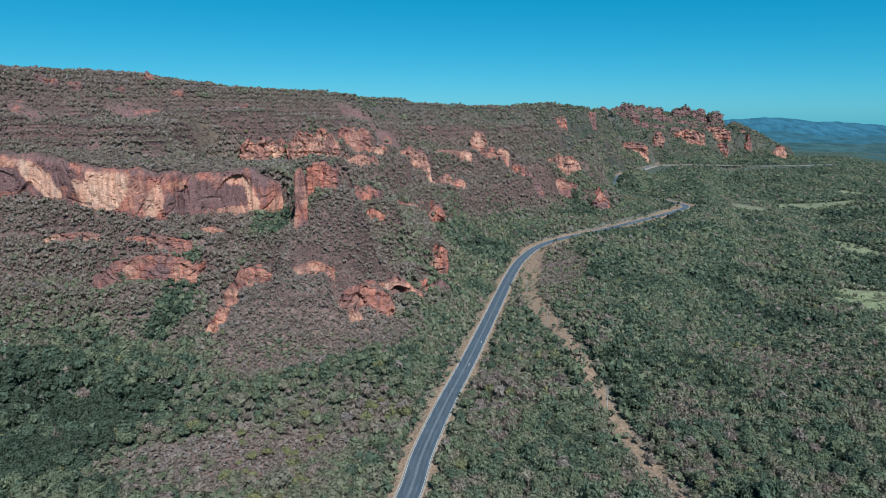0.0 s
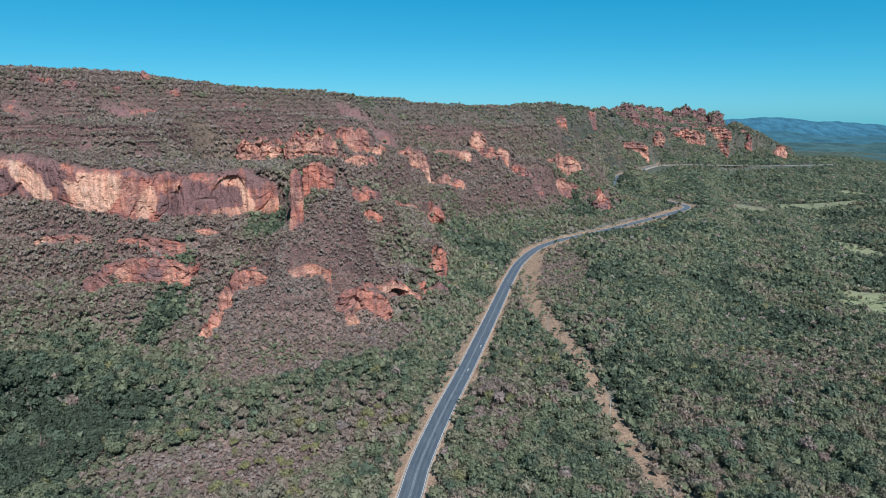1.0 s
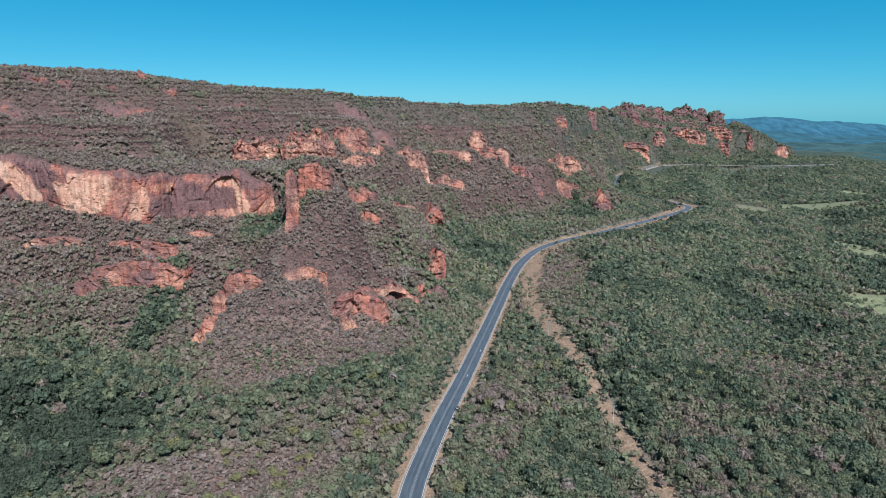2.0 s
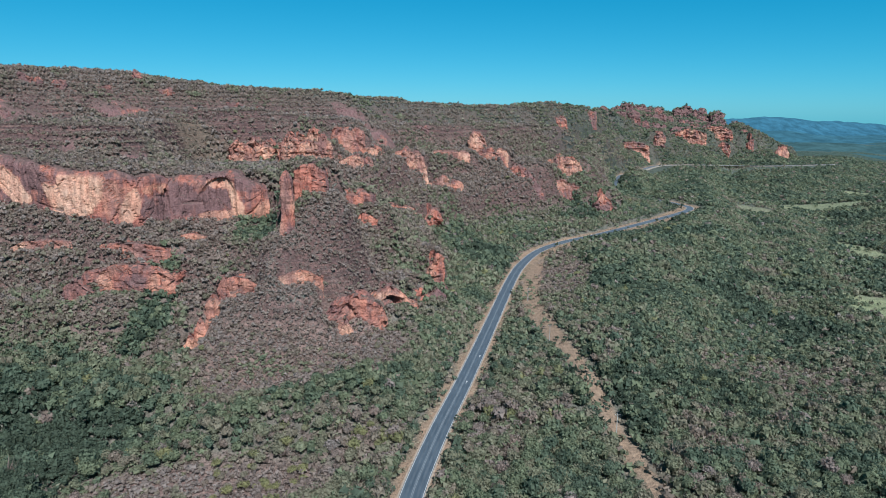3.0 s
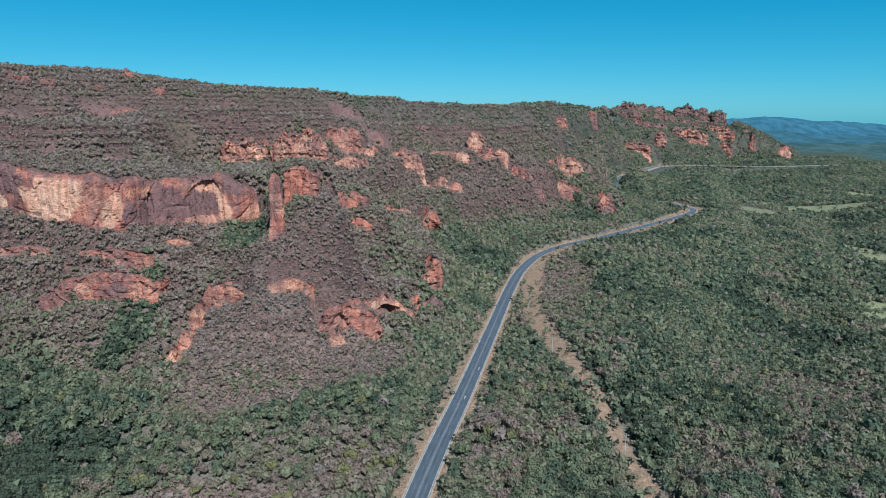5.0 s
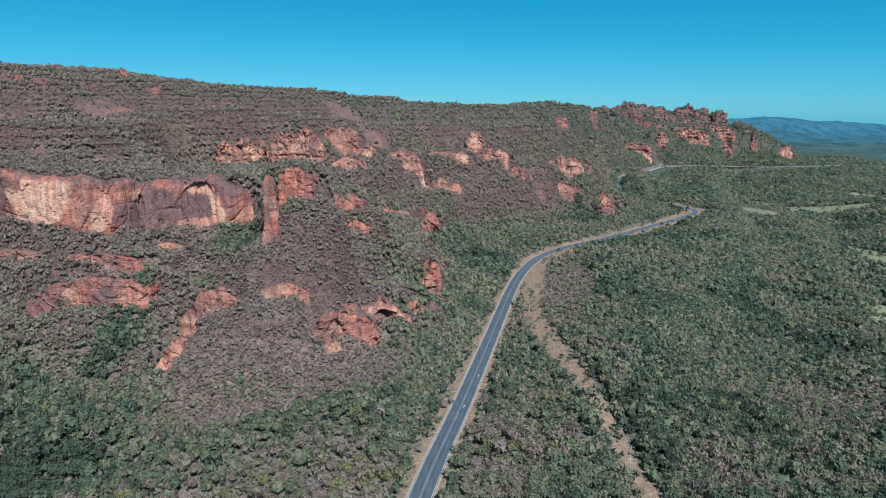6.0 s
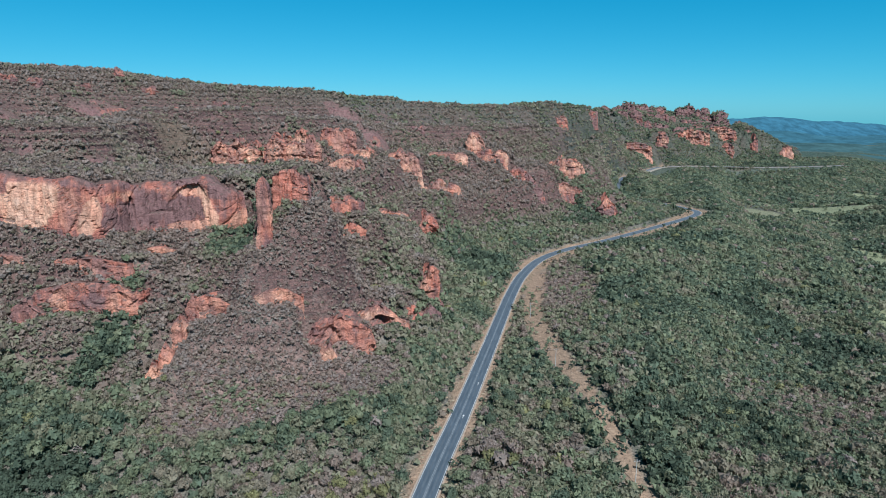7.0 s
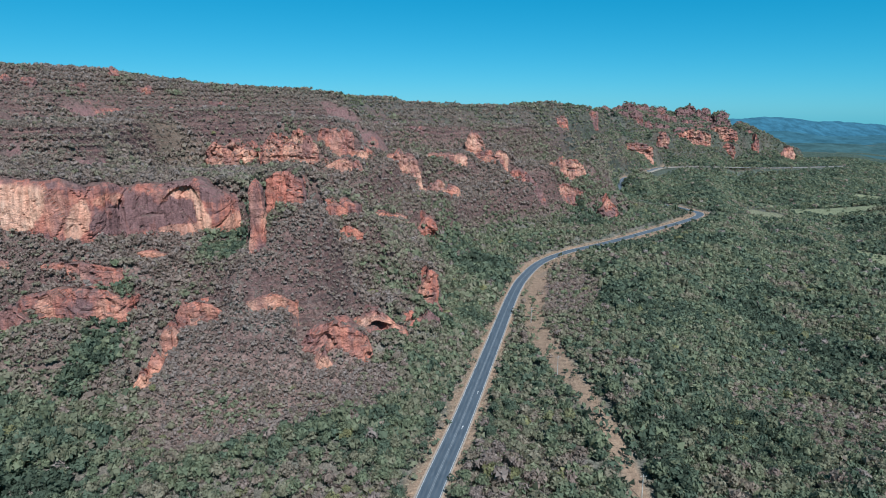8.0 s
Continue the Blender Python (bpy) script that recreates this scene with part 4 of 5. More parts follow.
def build_far_crags():
    """The far spur: a lower wall of pale cliffs, and crags up to its skyline."""
    f = "crags of the far spur"
    PINK = "far pink and orange sandstone cliff above the woods"
    rock("far_cliff", PINK, 351, 1206, 42, 76, 26, 24, 4, 58, 0.45, ((0.1, 0.1, 0.5, 40, 4),), 1.7, 1.6, 0.06, 5, even=0.9, group=f, category="cliff")
    rock("far_cliff", PINK, 350, 1330, 66, 60, 24, 16, 0, 158, 0.2, (), 1.7, 1.6, 0.1, 5, even=0.6, group=f, category="cliff")
    rock("far_cliff", "far red sandstone crag above the woods", 443, 1318, 42, 26, 22, 40, 0, 59, 0.35, (), 1.5, 1.6, 0.15, 3.5, even=0.5, group=f, category="cliff")
    rock("far_cliff", PINK, 527, 1396, 56, 90, 34, 28, -6, 60, 0.45, ((0.0, 0.05, 0.4, 28, 4),), 1.8, 1.6, 0.06, 5, even=0.9, group=f, category="cliff")
    rock("far_cliff", PINK, 607, 1432, 66, 74, 30, 24, -12, 61, 0.35, ((0.1, 0.2, 0.6, 20, 4),), 1.8, 1.6, 0.06, 5, even=0.9, group=f, category="cliff")
    rock("far_cliff", PINK, 612, 1404, 36, 32, 20, 22, -8, 161, 0.3, (), 1.6, 1.6, 0.15, 4, group=f, category="cliff")
    rock("far_cliff", "far red sandstone crag on the spur", 676, 1418, 18, 24, 24, 58, 10, 62, 0.05, (), 1.2, 1.8, 0.4, 3, group=f, category="cliff")
    rock("far_cliff", "round red sandstone crag at the end of the spur", 766, 1452, 2, 46, 34, 42, 0, 63, 0.55, (), 0.9, 1.6, 0.22, 2.6, group=f, category="cliff", even=0.7)
    rng = np.random.default_rng(77)
    for i in range(36):
        a = (i + 0.5 * rng.random()) / 36
        x = 330 + 385 * a
        row = i % 3
        y = 1345 + 130 * a + 45 * row + 20 * rng.random()
        z = float(height(np.array([x]), np.array([y]))[0])
        w, h = 14 + 20 * rng.random(), 10 + 16 * rng.random()
        rock("far_crag", "dark and orange sandstone crag on the far spur", x, y, z - 2, w * 1.25, w * 0.7, h * 0.95, 30 * (rng.random() - 0.5), 800 + i, -1.2 + 0.7 * rng.random(), (), 1.3, 2.0, 0.25, 3.2, group=f, category="crag", blocks=3, backed=False)
    for x, y, z, w, h in ((638, 1512, 100, 36, 19), (628, 1500, 96, 22, 20), (605, 1526, 104, 13, 25), (577, 1540, 106, 34, 26), (560, 1538, 106, 30, 22), (516, 1540, 112, 18, 18), (489, 1530, 114, 16, 17), (466, 1520, 118, 13, 15), (430, 1500, 118, 22, 13), (396, 1470, 116, 14, 17)):
        rock("far_crag", "dark sandstone crag on the skyline of the far spur", x, y, z - 8, w, w * 0.7, h + 8, 0, int(x), -0.9, (), 1.5, 1.6, 0.08, 4.5, group=f, category="crag", even=0.35, backed=False)


note_main_cliff()
build_cliffs()
build_outcrops()
build_far_crags()
build_ground()
build_main_cliff()
for given, settings in OUTCROPS:
    build_rock(*given, **settings)


# ---------------------------------------------------------------- road
def ribbon(name, line, left, right, z, mat, parent, label="", start=0, end=None, drop=0.0):
    """A strip along a line, between two offsets to its right."""
    p = line[start:end]
    d = np.gradient(p[:, :2], axis=0)
    d /= np.linalg.norm(d, axis=1)[:, None]
    side = np.stack([d[:, 1], -d[:, 0]], -1)
    n = len(p)
    verts = np.zeros((2 * n, 3))
    verts[:n, :2], verts[n:, :2] = p[:, :2] + side * left, p[:, :2] + side * right
    verts[:n, 2], verts[n:, 2] = p[:, 2] + z, p[:, 2] + z - drop
    i = np.arange(n - 1)
    ob = mesh_object(name, verts, np.stack([i, i + n, i + n + 1, i + 1], -1), mat, parent)
    if label:
        ob["label"] = label
    return ob


def build_road():
    road = thing("road", (0, 0, 0), "two-lane worn grey asphalt road with white edge lines", "road", kind="structure")
    ribbon("asphalt", ROAD_LINE, -3.85, 3.85, 0.10, ASPHALT, road)
    for middle in (-2.55, -1.05, 1.05, 2.55):
        ribbon("wheel_path", ROAD_LINE, middle - 0.36, middle + 0.36, 0.106, WORN, road, "darker polished wheel path")
    ribbon("edge_line", ROAD_LINE, -3.64, -3.5, 0.115, PAINT, road, "white painted edge line")
    ribbon("edge_line", ROAD_LINE, 3.5, 3.64, 0.115, PAINT, road, "white painted edge line")
    ribbon("centre_line", ROAD_LINE, -0.3, -0.1, 0.115, FADED, road, "faded centre line")
    ribbon("centre_line", ROAD_LINE, 0.1, 0.3, 0.115, FADED, road, "faded centre line")
    ribbon("gravel_edge", ROAD_LINE, -4.5, -3.85, 0.09, CONCRETE, road, "pale sandy gravel edge along the asphalt")
    ribbon("gravel_edge", ROAD_LINE, 3.85, 4.5, 0.09, CONCRETE, road, "pale sandy gravel edge along the asphalt")

    far = int(np.argmax(ROAD_LINE[:, 1] > 1015))
    ribbon("shoulder", ROAD_LINE, 4.5, 11, 0.15, EARTH, road, "pale bare earth shoulder of the far road", far, drop=0.25)
    for y, side, turn in ((285.0, 1.3, 0.0), (314.0, 1.9, 0.0)):
        i = int(np.argmin(np.abs(ROAD_LINE[:, 1] - y)))
        d = ROAD_LINE[i + 1, :2] - ROAD_LINE[i - 1, :2]
        d = d / np.linalg.norm(d)
        shape = [(-0.09, -1.6), (0.09, -1.6), (0.09, 0.5), (0.36, 0.5), (0.0, 1.5), (-0.36, 0.5), (-0.09, 0.5)]
        at = ROAD_LINE[i, :2] + np.array((d[1], -d[0])) * side
        verts = [(at[0] + d[1] * a + d[0] * b, at[1] - d[0] * a + d[1] * b, ROAD_LINE[i, 2] + 0.12) for a, b in shape]
        mesh_object("road_arrow", verts, [[0, 1, 2, 6], [2, 3, 4, 5, 6]], PAINT, road)["label"] = "white painted arrow"


build_road()
# ---------------------------------------------------------------- far hills
def ridge(name, label, x0, x1, y, depth, stops, seed, mat):
    """A far range of hills: crest heights along x, sloping to both sides."""
    xs = np.linspace(x0, x1, 300)
    crest = np.interp(xs, [s[0] for s in stops], [s[1] for s in stops]) + 58 * (fractal(xs / 210, seed, 0.5, 6, 0.55) - 0.5)
    rows = []
    for q in np.linspace(-1, 1, 41):
        f = (1 - abs(q)) ** 1.1
        lump = -170 * (np.abs(fractal(xs / 190 + 0.9 * q, q * 1.8 + seed, 2.0, 5) - 0.5) * 2 - 0.2) * (1 - f) * 1.6
        rows.append(np.stack([xs, np.full_like(xs, y + q * depth), -25 + (crest + 25) * f + lump * f * f], -1))
    i = np.arange(41 * 300).reshape(41, 300)
    faces = np.stack([i[:-1, :-1], i[:-1, 1:], i[1:, 1:], i[1:, :-1]], -1).reshape(-1, 4)
    tagged(mesh_object(name, np.vstack(rows), faces, mat, None, None, True), label, "hills", kind="structure")


# the hills are no lamps: their blue and emission are painted haze
ridge("backdrop_far_hills", "far hills on the horizon, painted blue with haze", 1200, 4200, 4150, 420, [(1200, 30), (1880, 84), (2060, 96), (2350, 70), (2600, 62), (2760, 60), (3000, 38), (4200, 30)], 3,
      far_hill_material("far_hills_painted_haze", (0.026, 0.066, 0.090), 0.62))
ridge("backdrop_near_hills", "low hills beyond the plain, painted blue-green with haze", 1100, 3600, 3300, 900, [(1100, -10), (1500, 0), (1750, 22), (1950, 0), (2300, -10), (2500, 10), (3600, 0)], 8,
      far_hill_material("low_hills_painted_haze", (0.026, 0.060, 0.074), 0.65))
# added rises that lay painted, glowing haze over the far plain
ridge("backdrop_low_hills", "low wooded rises added at the far edge of the plain, painted blue-green with haze", 700, 3200, 2350, 650, [(700, -30), (1000, -4), (1300, 8), (1700, 4), (2100, 14), (2600, 4), (3200, 4)], 14,
      far_hill_material("wooded_plain_painted_haze", (0.032, 0.058, 0.058), 0.45))


# ---------------------------------------------------------------- trees
def blob(rng, rx, ry, rz, cz):
    """A rough closed core of twenty faces."""
    g = (1 + 5 ** 0.5) / 2
    v = np.array([(-1, g, 0), (1, g, 0), (-1, -g, 0), (1, -g, 0), (0, -1, g), (0, 1, g), (0, -1, -g), (0, 1, -g), (g, 0, -1), (g, 0, 1), (-g, 0, -1), (-g, 0, 1)])
    v = v / np.linalg.norm(v[0]) * (0.75 + 0.5 * rng.random((12, 1)))
    f = np.array([(0, 11, 5), (0, 5, 1), (0, 1, 7), (0, 7, 10), (0, 10, 11), (1, 5, 9), (5, 11, 4), (11, 10, 2), (10, 7, 6), (7, 1, 8),
                  (3, 9, 4), (3, 4, 2), (3, 2, 6), (3, 6, 8), (3, 8, 9), (4, 9, 5), (2, 4, 11), (6, 2, 10), (8, 6, 7), (9, 8, 1)])
    return v * (rx, ry, rz) + (0, 0, cz), f


def sprays(rng, count, lobes, size, loose=0.55):
    """Small tufts of leaves, a triangle each, scattered over the upper shells of round lobes."""
    which = rng.integers(0, len(lobes), count)
    c = lobes[which]
    d = rng.normal(size=(count, 3))
    d[:, 2] = np.abs(d[:, 2]) * 0.9 - 0.25 * rng.random(count)
    d /= np.linalg.norm(d, axis=1)[:, None]
    at = c[:, :3] + d * c[:, 3:6] * (0.72 + 0.55 * rng.random((count, 1)))
    n = d + loose * rng.normal(size=(count, 3))
    n /= np.linalg.norm(n, axis=1)[:, None]
    u = np.cross(n, rng.normal(size=(count, 3)))
    u /= np.linalg.norm(u, axis=1)[:, None]
    w = np.cross(n, u)
    s = size * (0.6 + 0.8 * rng.random((count, 1)))
    leaf = np.stack([at - u * s - w * s * 0.7, at + u * s - w * s * 0.6, at + w * s * 1.1 + n * 0.3 * s], 1)
    return leaf.reshape(-1, 3), np.arange(count * 3).reshape(-1, 3)


def crown(seed, leaves, size, cores, spread=1.0, tall=1.0, loose=0.55):
    """A crown about one metre in radius and one and a half high, standing on z = 0: vertices and triangles."""
    rng = np.random.default_rng(seed)
    k = rng.integers(3, 6)
    a = rng.random(k) * 6.28
    rad = 0.5 * spread * np.sqrt(rng.random(k))
    lobes = np.stack([np.cos(a) * rad, np.sin(a) * rad, 0.75 * tall + 0.35 * rng.random(k), 0.45 + 0.25 * rng.random(k), 0.45 + 0.25 * rng.random(k), 0.35 + 0.25 * rng.random(k)], -1)
    vs, fs, n = [], [], 0
    for c in range(cores):
        l = lobes[c % k]
        v, f = blob(rng, l[3] * 0.86, l[4] * 0.86, l[5] * 0.86, 0)
        v = v + l[:3] - (0, 0, 0.08)
        vs.append(v), fs.append(f + n)
        n += len(v)
    if leaves:
        v, f = sprays(rng, leaves, lobes, size, loose)
        vs.append(v), fs.append(f + n)
    return np.vstack(vs), np.vstack(fs)


def twigs(seed, count=44):
    """A leafless crown: thin twigs that fan out from a few limbs."""
    rng = np.random.default_rng(seed)
    d = rng.normal(size=(count, 3)) * (1, 1, 0.5)
    d[:, 2] = np.abs(d[:, 2]) + 0.35
    d /= np.linalg.norm(d, axis=1)[:, None]
    start = d * (0.25, 0.25, 0.5) * rng.random((count, 1)) + (0, 0, 0.3)
    end = start + d * (0.65 + 0.6 * rng.random((count, 1)))
    side = np.cross(d, rng.normal(size=(count, 3)))
    side *= 0.035 / np.linalg.norm(side, axis=1)[:, None]
    v = np.stack([start - side, start + side, end], 1).reshape(-1, 3)
    return v, np.arange(count * 3).reshape(-1, 3)


def trunk(seed, high, thick=0.09):
    """A tapered, bent stem with two limbs."""
    rng = np.random.default_rng(seed)
    vs, fs = [], []

    def limb(a, b, ra, rb):
        n = sum(len(v) for v in vs)
        ring = np.array([(1, 0, 0), (-0.5, 0.87, 0), (-0.5, -0.87, 0)])
        vs.append(np.vstack([a + ring * ra, b + ring * rb]))
        fs.append(n + np.array([(0, 1, 4), (0, 4, 3), (1, 2, 5), (1, 5, 4), (2, 0, 3), (2, 3, 5)]))
    bend = rng.normal(size=2) * 0.08
    fork = np.array((bend[0], bend[1], high * 0.55))
    limb(np.array((0, 0, -0.15)), fork, thick, thick * 0.75)
    for i in range(3):
        a = i * 2.1 + rng.random()
        limb(fork, np.array((math.cos(a) * 0.4, math.sin(a) * 0.4, high * (0.95 + 0.15 * rng.random()))), thick * 0.6, thick * 0.25)
    return np.vstack(vs), np.vstack(fs)


def planted(name, label, category, places, sizes, turns, tints, variants, mat=None, which=None, kind="stuff"):
    """Many plants as one mesh: copies of the variants on the places."""
    vs, fs, ts, n = [], [], [], 0
    which = which if which is not None else np.random.default_rng(3).integers(0, len(variants), len(places))
    for k, (v, f) in enumerate(variants):
        m = np.flatnonzero(which == k)
        if not len(m):
            continue
        c, s = np.cos(turns[m])[:, None], np.sin(turns[m])[:, None]
        r, h = sizes[m, 0][:, None], sizes[m, 1][:, None]
        x = (v[:, 0] * c - v[:, 1] * s) * r + places[m, 0][:, None]
        y = (v[:, 0] * s + v[:, 1] * c) * r + places[m, 1][:, None]
        z = v[:, 2] * h + places[m, 2][:, None]
        vs.append(np.stack([x, y, z], -1).reshape(-1, 3))
        fs.append((f[None] + (np.arange(len(m)) * len(v))[:, None, None] + n).reshape(-1, 3))
        ts.append(np.repeat(tints[m], len(v)))
        n += len(m) * len(v)
    ob = mesh_object(name, np.vstack(vs), np.vstack(fs), mat or LEAF, None, {"tint": np.concatenate(ts)})
    return tagged(ob, label, category, kind=kind)


def scatter(seed, y0, y1, cell, keep):
    """Jittered places in the wedge of land before the drone, thinned by keep(x, y, z, masks)."""
    rng = np.random.default_rng(seed)
    xs, ys = np.arange(-0.80 * y1 - 30, 0.80 * y1 + 30, cell), np.arange(y0, y1, cell)
    x, y = np.meshgrid(xs, ys)
    x, y = x.ravel() + (rng.random(x.size) - 0.5) * cell * 1.1, y.ravel() + (rng.random(x.size) - 0.5) * cell * 1.1
    behind = np.interp(x, [c[0] for c in CREST], [c[1] for c in CREST]) + 45  # nothing grows out of sight behind the crest
    m = (np.abs(x - 2) < 0.74 * y + 26) & ((y < behind) | (x > 700))
    x, y = x[m], y[m]
    z = height(x, y)
    dry, bare, meadow, road, track = masks(x, y)
    chance = keep(x, y, z, dry, bare, meadow, road, track)
    m = rng.random(x.size) < chance
    p, dry = np.stack([x, y, z], -1)[m], dry[m]
    m = settle(p)
    return p[m], dry[m], rng


def keep_slopes(x, y, z, dry, bare, meadow, road, track):
    """More bushes where the ground is steep, since it is wider than its plan."""
    steep = np.hypot(height(x + 2, y) - z, height(x, y + 2) - z) / 2
    chance = np.clip(2.4 * (steep - 0.18), 0, 0.97) * (1 - bare) * (1 - 0.62 * thin_soil(x, y, z))
    return np.where(road < 7, 0, chance)


def rock_tree():
    """All outcrops in one tree of faces, to find what a plant stands on."""
    vs, fs, n = [], [], 0
    for ob in list(scene.objects):
        if ob.type == "MESH" and ob.data.materials and ob.data.materials[0] == ROCK:
            m = ob.matrix_basis
            vs += [m @ v.co for v in ob.data.vertices]
            fs += [tuple(k + n for k in q.vertices) for q in ob.data.polygons]
            n += len(ob.data.vertices)
    return BVHTree.FromPolygons(vs, fs)


ROCKS = rock_tree()


def settle(p):
    """Lifts plants on to the tops of outcrops, and says which can stand: none on a rock face."""
    stand = np.ones(len(p), bool)
    spots = np.array([(a[2], a[3], max(a[5], a[6]) * 0.7 + 6) for a, s in OUTCROPS])
    for i, (x, y, z) in enumerate(p):
        if ((spots[:, 0] - x) ** 2 + (spots[:, 1] - y) ** 2 < spots[:, 2] ** 2).any():
            place, normal, face, far = ROCKS.ray_cast(Vector((x, y, 500)), Vector((0, 0, -1)))
            if place is not None and place.z > z - 0.3:
                p[i, 2] = place.z
                stand[i] = abs(normal.z) > (0.72 if y < 1000 else 0.5) and (i * 7919) % 100 < (42 if y < 1000 else 80)
    return stand


def keep_trees(x, y, z, dry, bare, meadow, road, track):
    patch = fractal(x / 45, y / 45, 6.6, 4)
    up = smooth(14, 40, z)
    chance = 1.0 - 0.16 * up * smooth(0.50, 0.64, patch) - 0.62 * dry
    chance = chance * (1 - 0.9 * smooth(0.25, 0.6, bare)) * (1 - 0.95 * smooth(0.1, 0.7, meadow))
    chance = chance * (1 - 0.74 * thin_soil(x, y, z)) * (1 - 0.95 * bump_at(x, y, 258, 755, 26, 34))
    chance = np.where((track < 7.6) & (y < 520), 0, chance)
    d, i = distance_to(ROAD_LINE[::2], x, y)
    near_side = smooth(2, -6, y - ROAD_LINE[::2][i, 1])
    return np.where(road < 8.9 + 8 * smooth(470, 620, y) * smooth(812, 800, y) + 8 * near_side * smooth(490, 550, y) * smooth(690, 640, y) - 4.2 * smooth(800, 812, y) * smooth(1030, 1015, y) + (19 + 8 * smooth(440, 400, x)) * near_side * smooth(1015, 1050, y) * smooth(240, 270, x) + 40 * near_side * smooth(705, 725, y) * smooth(860, 845, y) * smooth(225, 245, x), 0, chance)


def keep_scrub(x, y, z, dry, bare, meadow, road, track):
    chance = 0.50 + 0.50 * dry + 0.50 * smooth(12, 30, z) + 0.05 * thin_soil(x, y, z)
    chance = chance * (1 - 0.85 * smooth(0.3, 0.8, bare)) * (1 - 0.95 * smooth(0.2, 0.8, meadow))
    return np.where(road < 5.5, 0, chance)


def plant_looks(p, dry, rng, big=1.0):
    """Radius and height, turn and colour of each plant."""
    n = len(p)
    up = smooth(14, 40, p[:, 2])
    wood = fractal(p[:, 0] / 38, p[:, 1] / 38, 2.9, 3)
    green = gully(p[:, 0], p[:, 1])
    lush = np.clip(smooth(0.46, 0.62, wood) + green + bump_at(p[:, 0], p[:, 1], -165, 238, 62, 40) - dry, 0, 1)
    r = big * (1.35 + 1.15 * rng.random(n) ** 1.5 + 0.85 * lush * rng.random(n)) * (1 - 0.18 * up) * (1 - 0.30 * dry)
    r = r * (1 - 0.28 * thin_soil(p[:, 0], p[:, 1], p[:, 2])) * (1 + 0.22 * smooth(300, 230, p[:, 1]) * (rng.random(n) < 0.5))
    h = r * (0.80 + 0.65 * rng.random(n)) * (1 - 0.15 * dry)
    tone = fractal(p[:, 0] / 25, p[:, 1] / 25, 7.7, 3)
    tint = 0.51 + 1.0 * (tone - 0.5) + (0.30 + 0.28 * smooth(420, 280, p[:, 1])) * (rng.random(n) - 0.5) + 0.30 * dry + 0.30 * up * smooth(1300, 900, p[:, 1]) + 0.04 * smooth(80, 110, p[:, 2]) - 0.12 * lush - 0.42 * green - 0.24 * bump_at(p[:, 0], p[:, 1], -165, 205, 46, 44) - 0.20 * bump_at(p[:, 0], p[:, 1], -135, 243, 52, 24) - 0.30 * bump_at(p[:, 0], p[:, 1], -126, 186, 28, 24)
    tint = np.clip(tint, 0.02, 0.90)
    tint = tint - 0.10 * smooth(20, 60, p[:, 0]) * (1 - up) + 0.13 * smooth(290, 230, p[:, 1]) * smooth(-110, -70, p[:, 0]) + 0.04 * smooth(-50, -90, p[:, 0]) * smooth(330, 290, p[:, 1]) * (1 - green)
    grey = rng.random(n) < 0.03 + 0.16 * dry + 0.08 * up * (1 - green)
    tint = np.where(grey, 0.80 + 0.14 * rng.random(n), tint)
    tint = np.where(rng.random(n) < 0.008, 0.96 + 0.04 * rng.random(n), tint)
    return np.stack([r, h], -1), rng.random(n) * 6.28, tint


LOOKS = ((0.2, "dark green leafy savanna tree"), (0.38, "olive green savanna tree"), (0.55, "grey-green savanna tree in thin leaf"),
         (0.72, "pale olive tree losing its leaves"), (0.88, "brown-grey tree nearly leafless"), (0.985, "tree in yellow flower"))


def single_trees(places, sizes, turns, tints, variants):
    """The trees beside the road, each a thing of its own with a trunk and a crown."""
    made = {}
    for i, (x, y, z) in enumerate(places):
        look_number = int(np.argmin([abs(tints[i] - t) for t, label in LOOKS]))
        key = (look_number, i % 4)
        m = pose(x, y, z, 0, 0, math.degrees(turns[i]))
        if key not in made:
            tint, label = LOOKS[look_number]
            tree = thing("tree", (0, 0, 0), label + " beside the road", "tree", "roadside trees")
            v, f = variants[(look_number * 4 + i % 4) % len(variants)]
            mesh_object("crown", v, f, LEAF, tree, {"tint": np.full(len(v), tint)})
            v, f = trunk(60 + i, 0.8)
            mesh_object("trunk", v, f, BARK, tree)
            tree.scale = (sizes[i, 0], sizes[i, 0], sizes[i, 1])
            tree.matrix_basis = m @ Matrix.Diagonal((*tree.scale, 1))
            made[key] = tree
        else:
            tree = copy_thing(made[key], m)
            tree.scale = (sizes[i, 0], sizes[i, 0], sizes[i, 1])


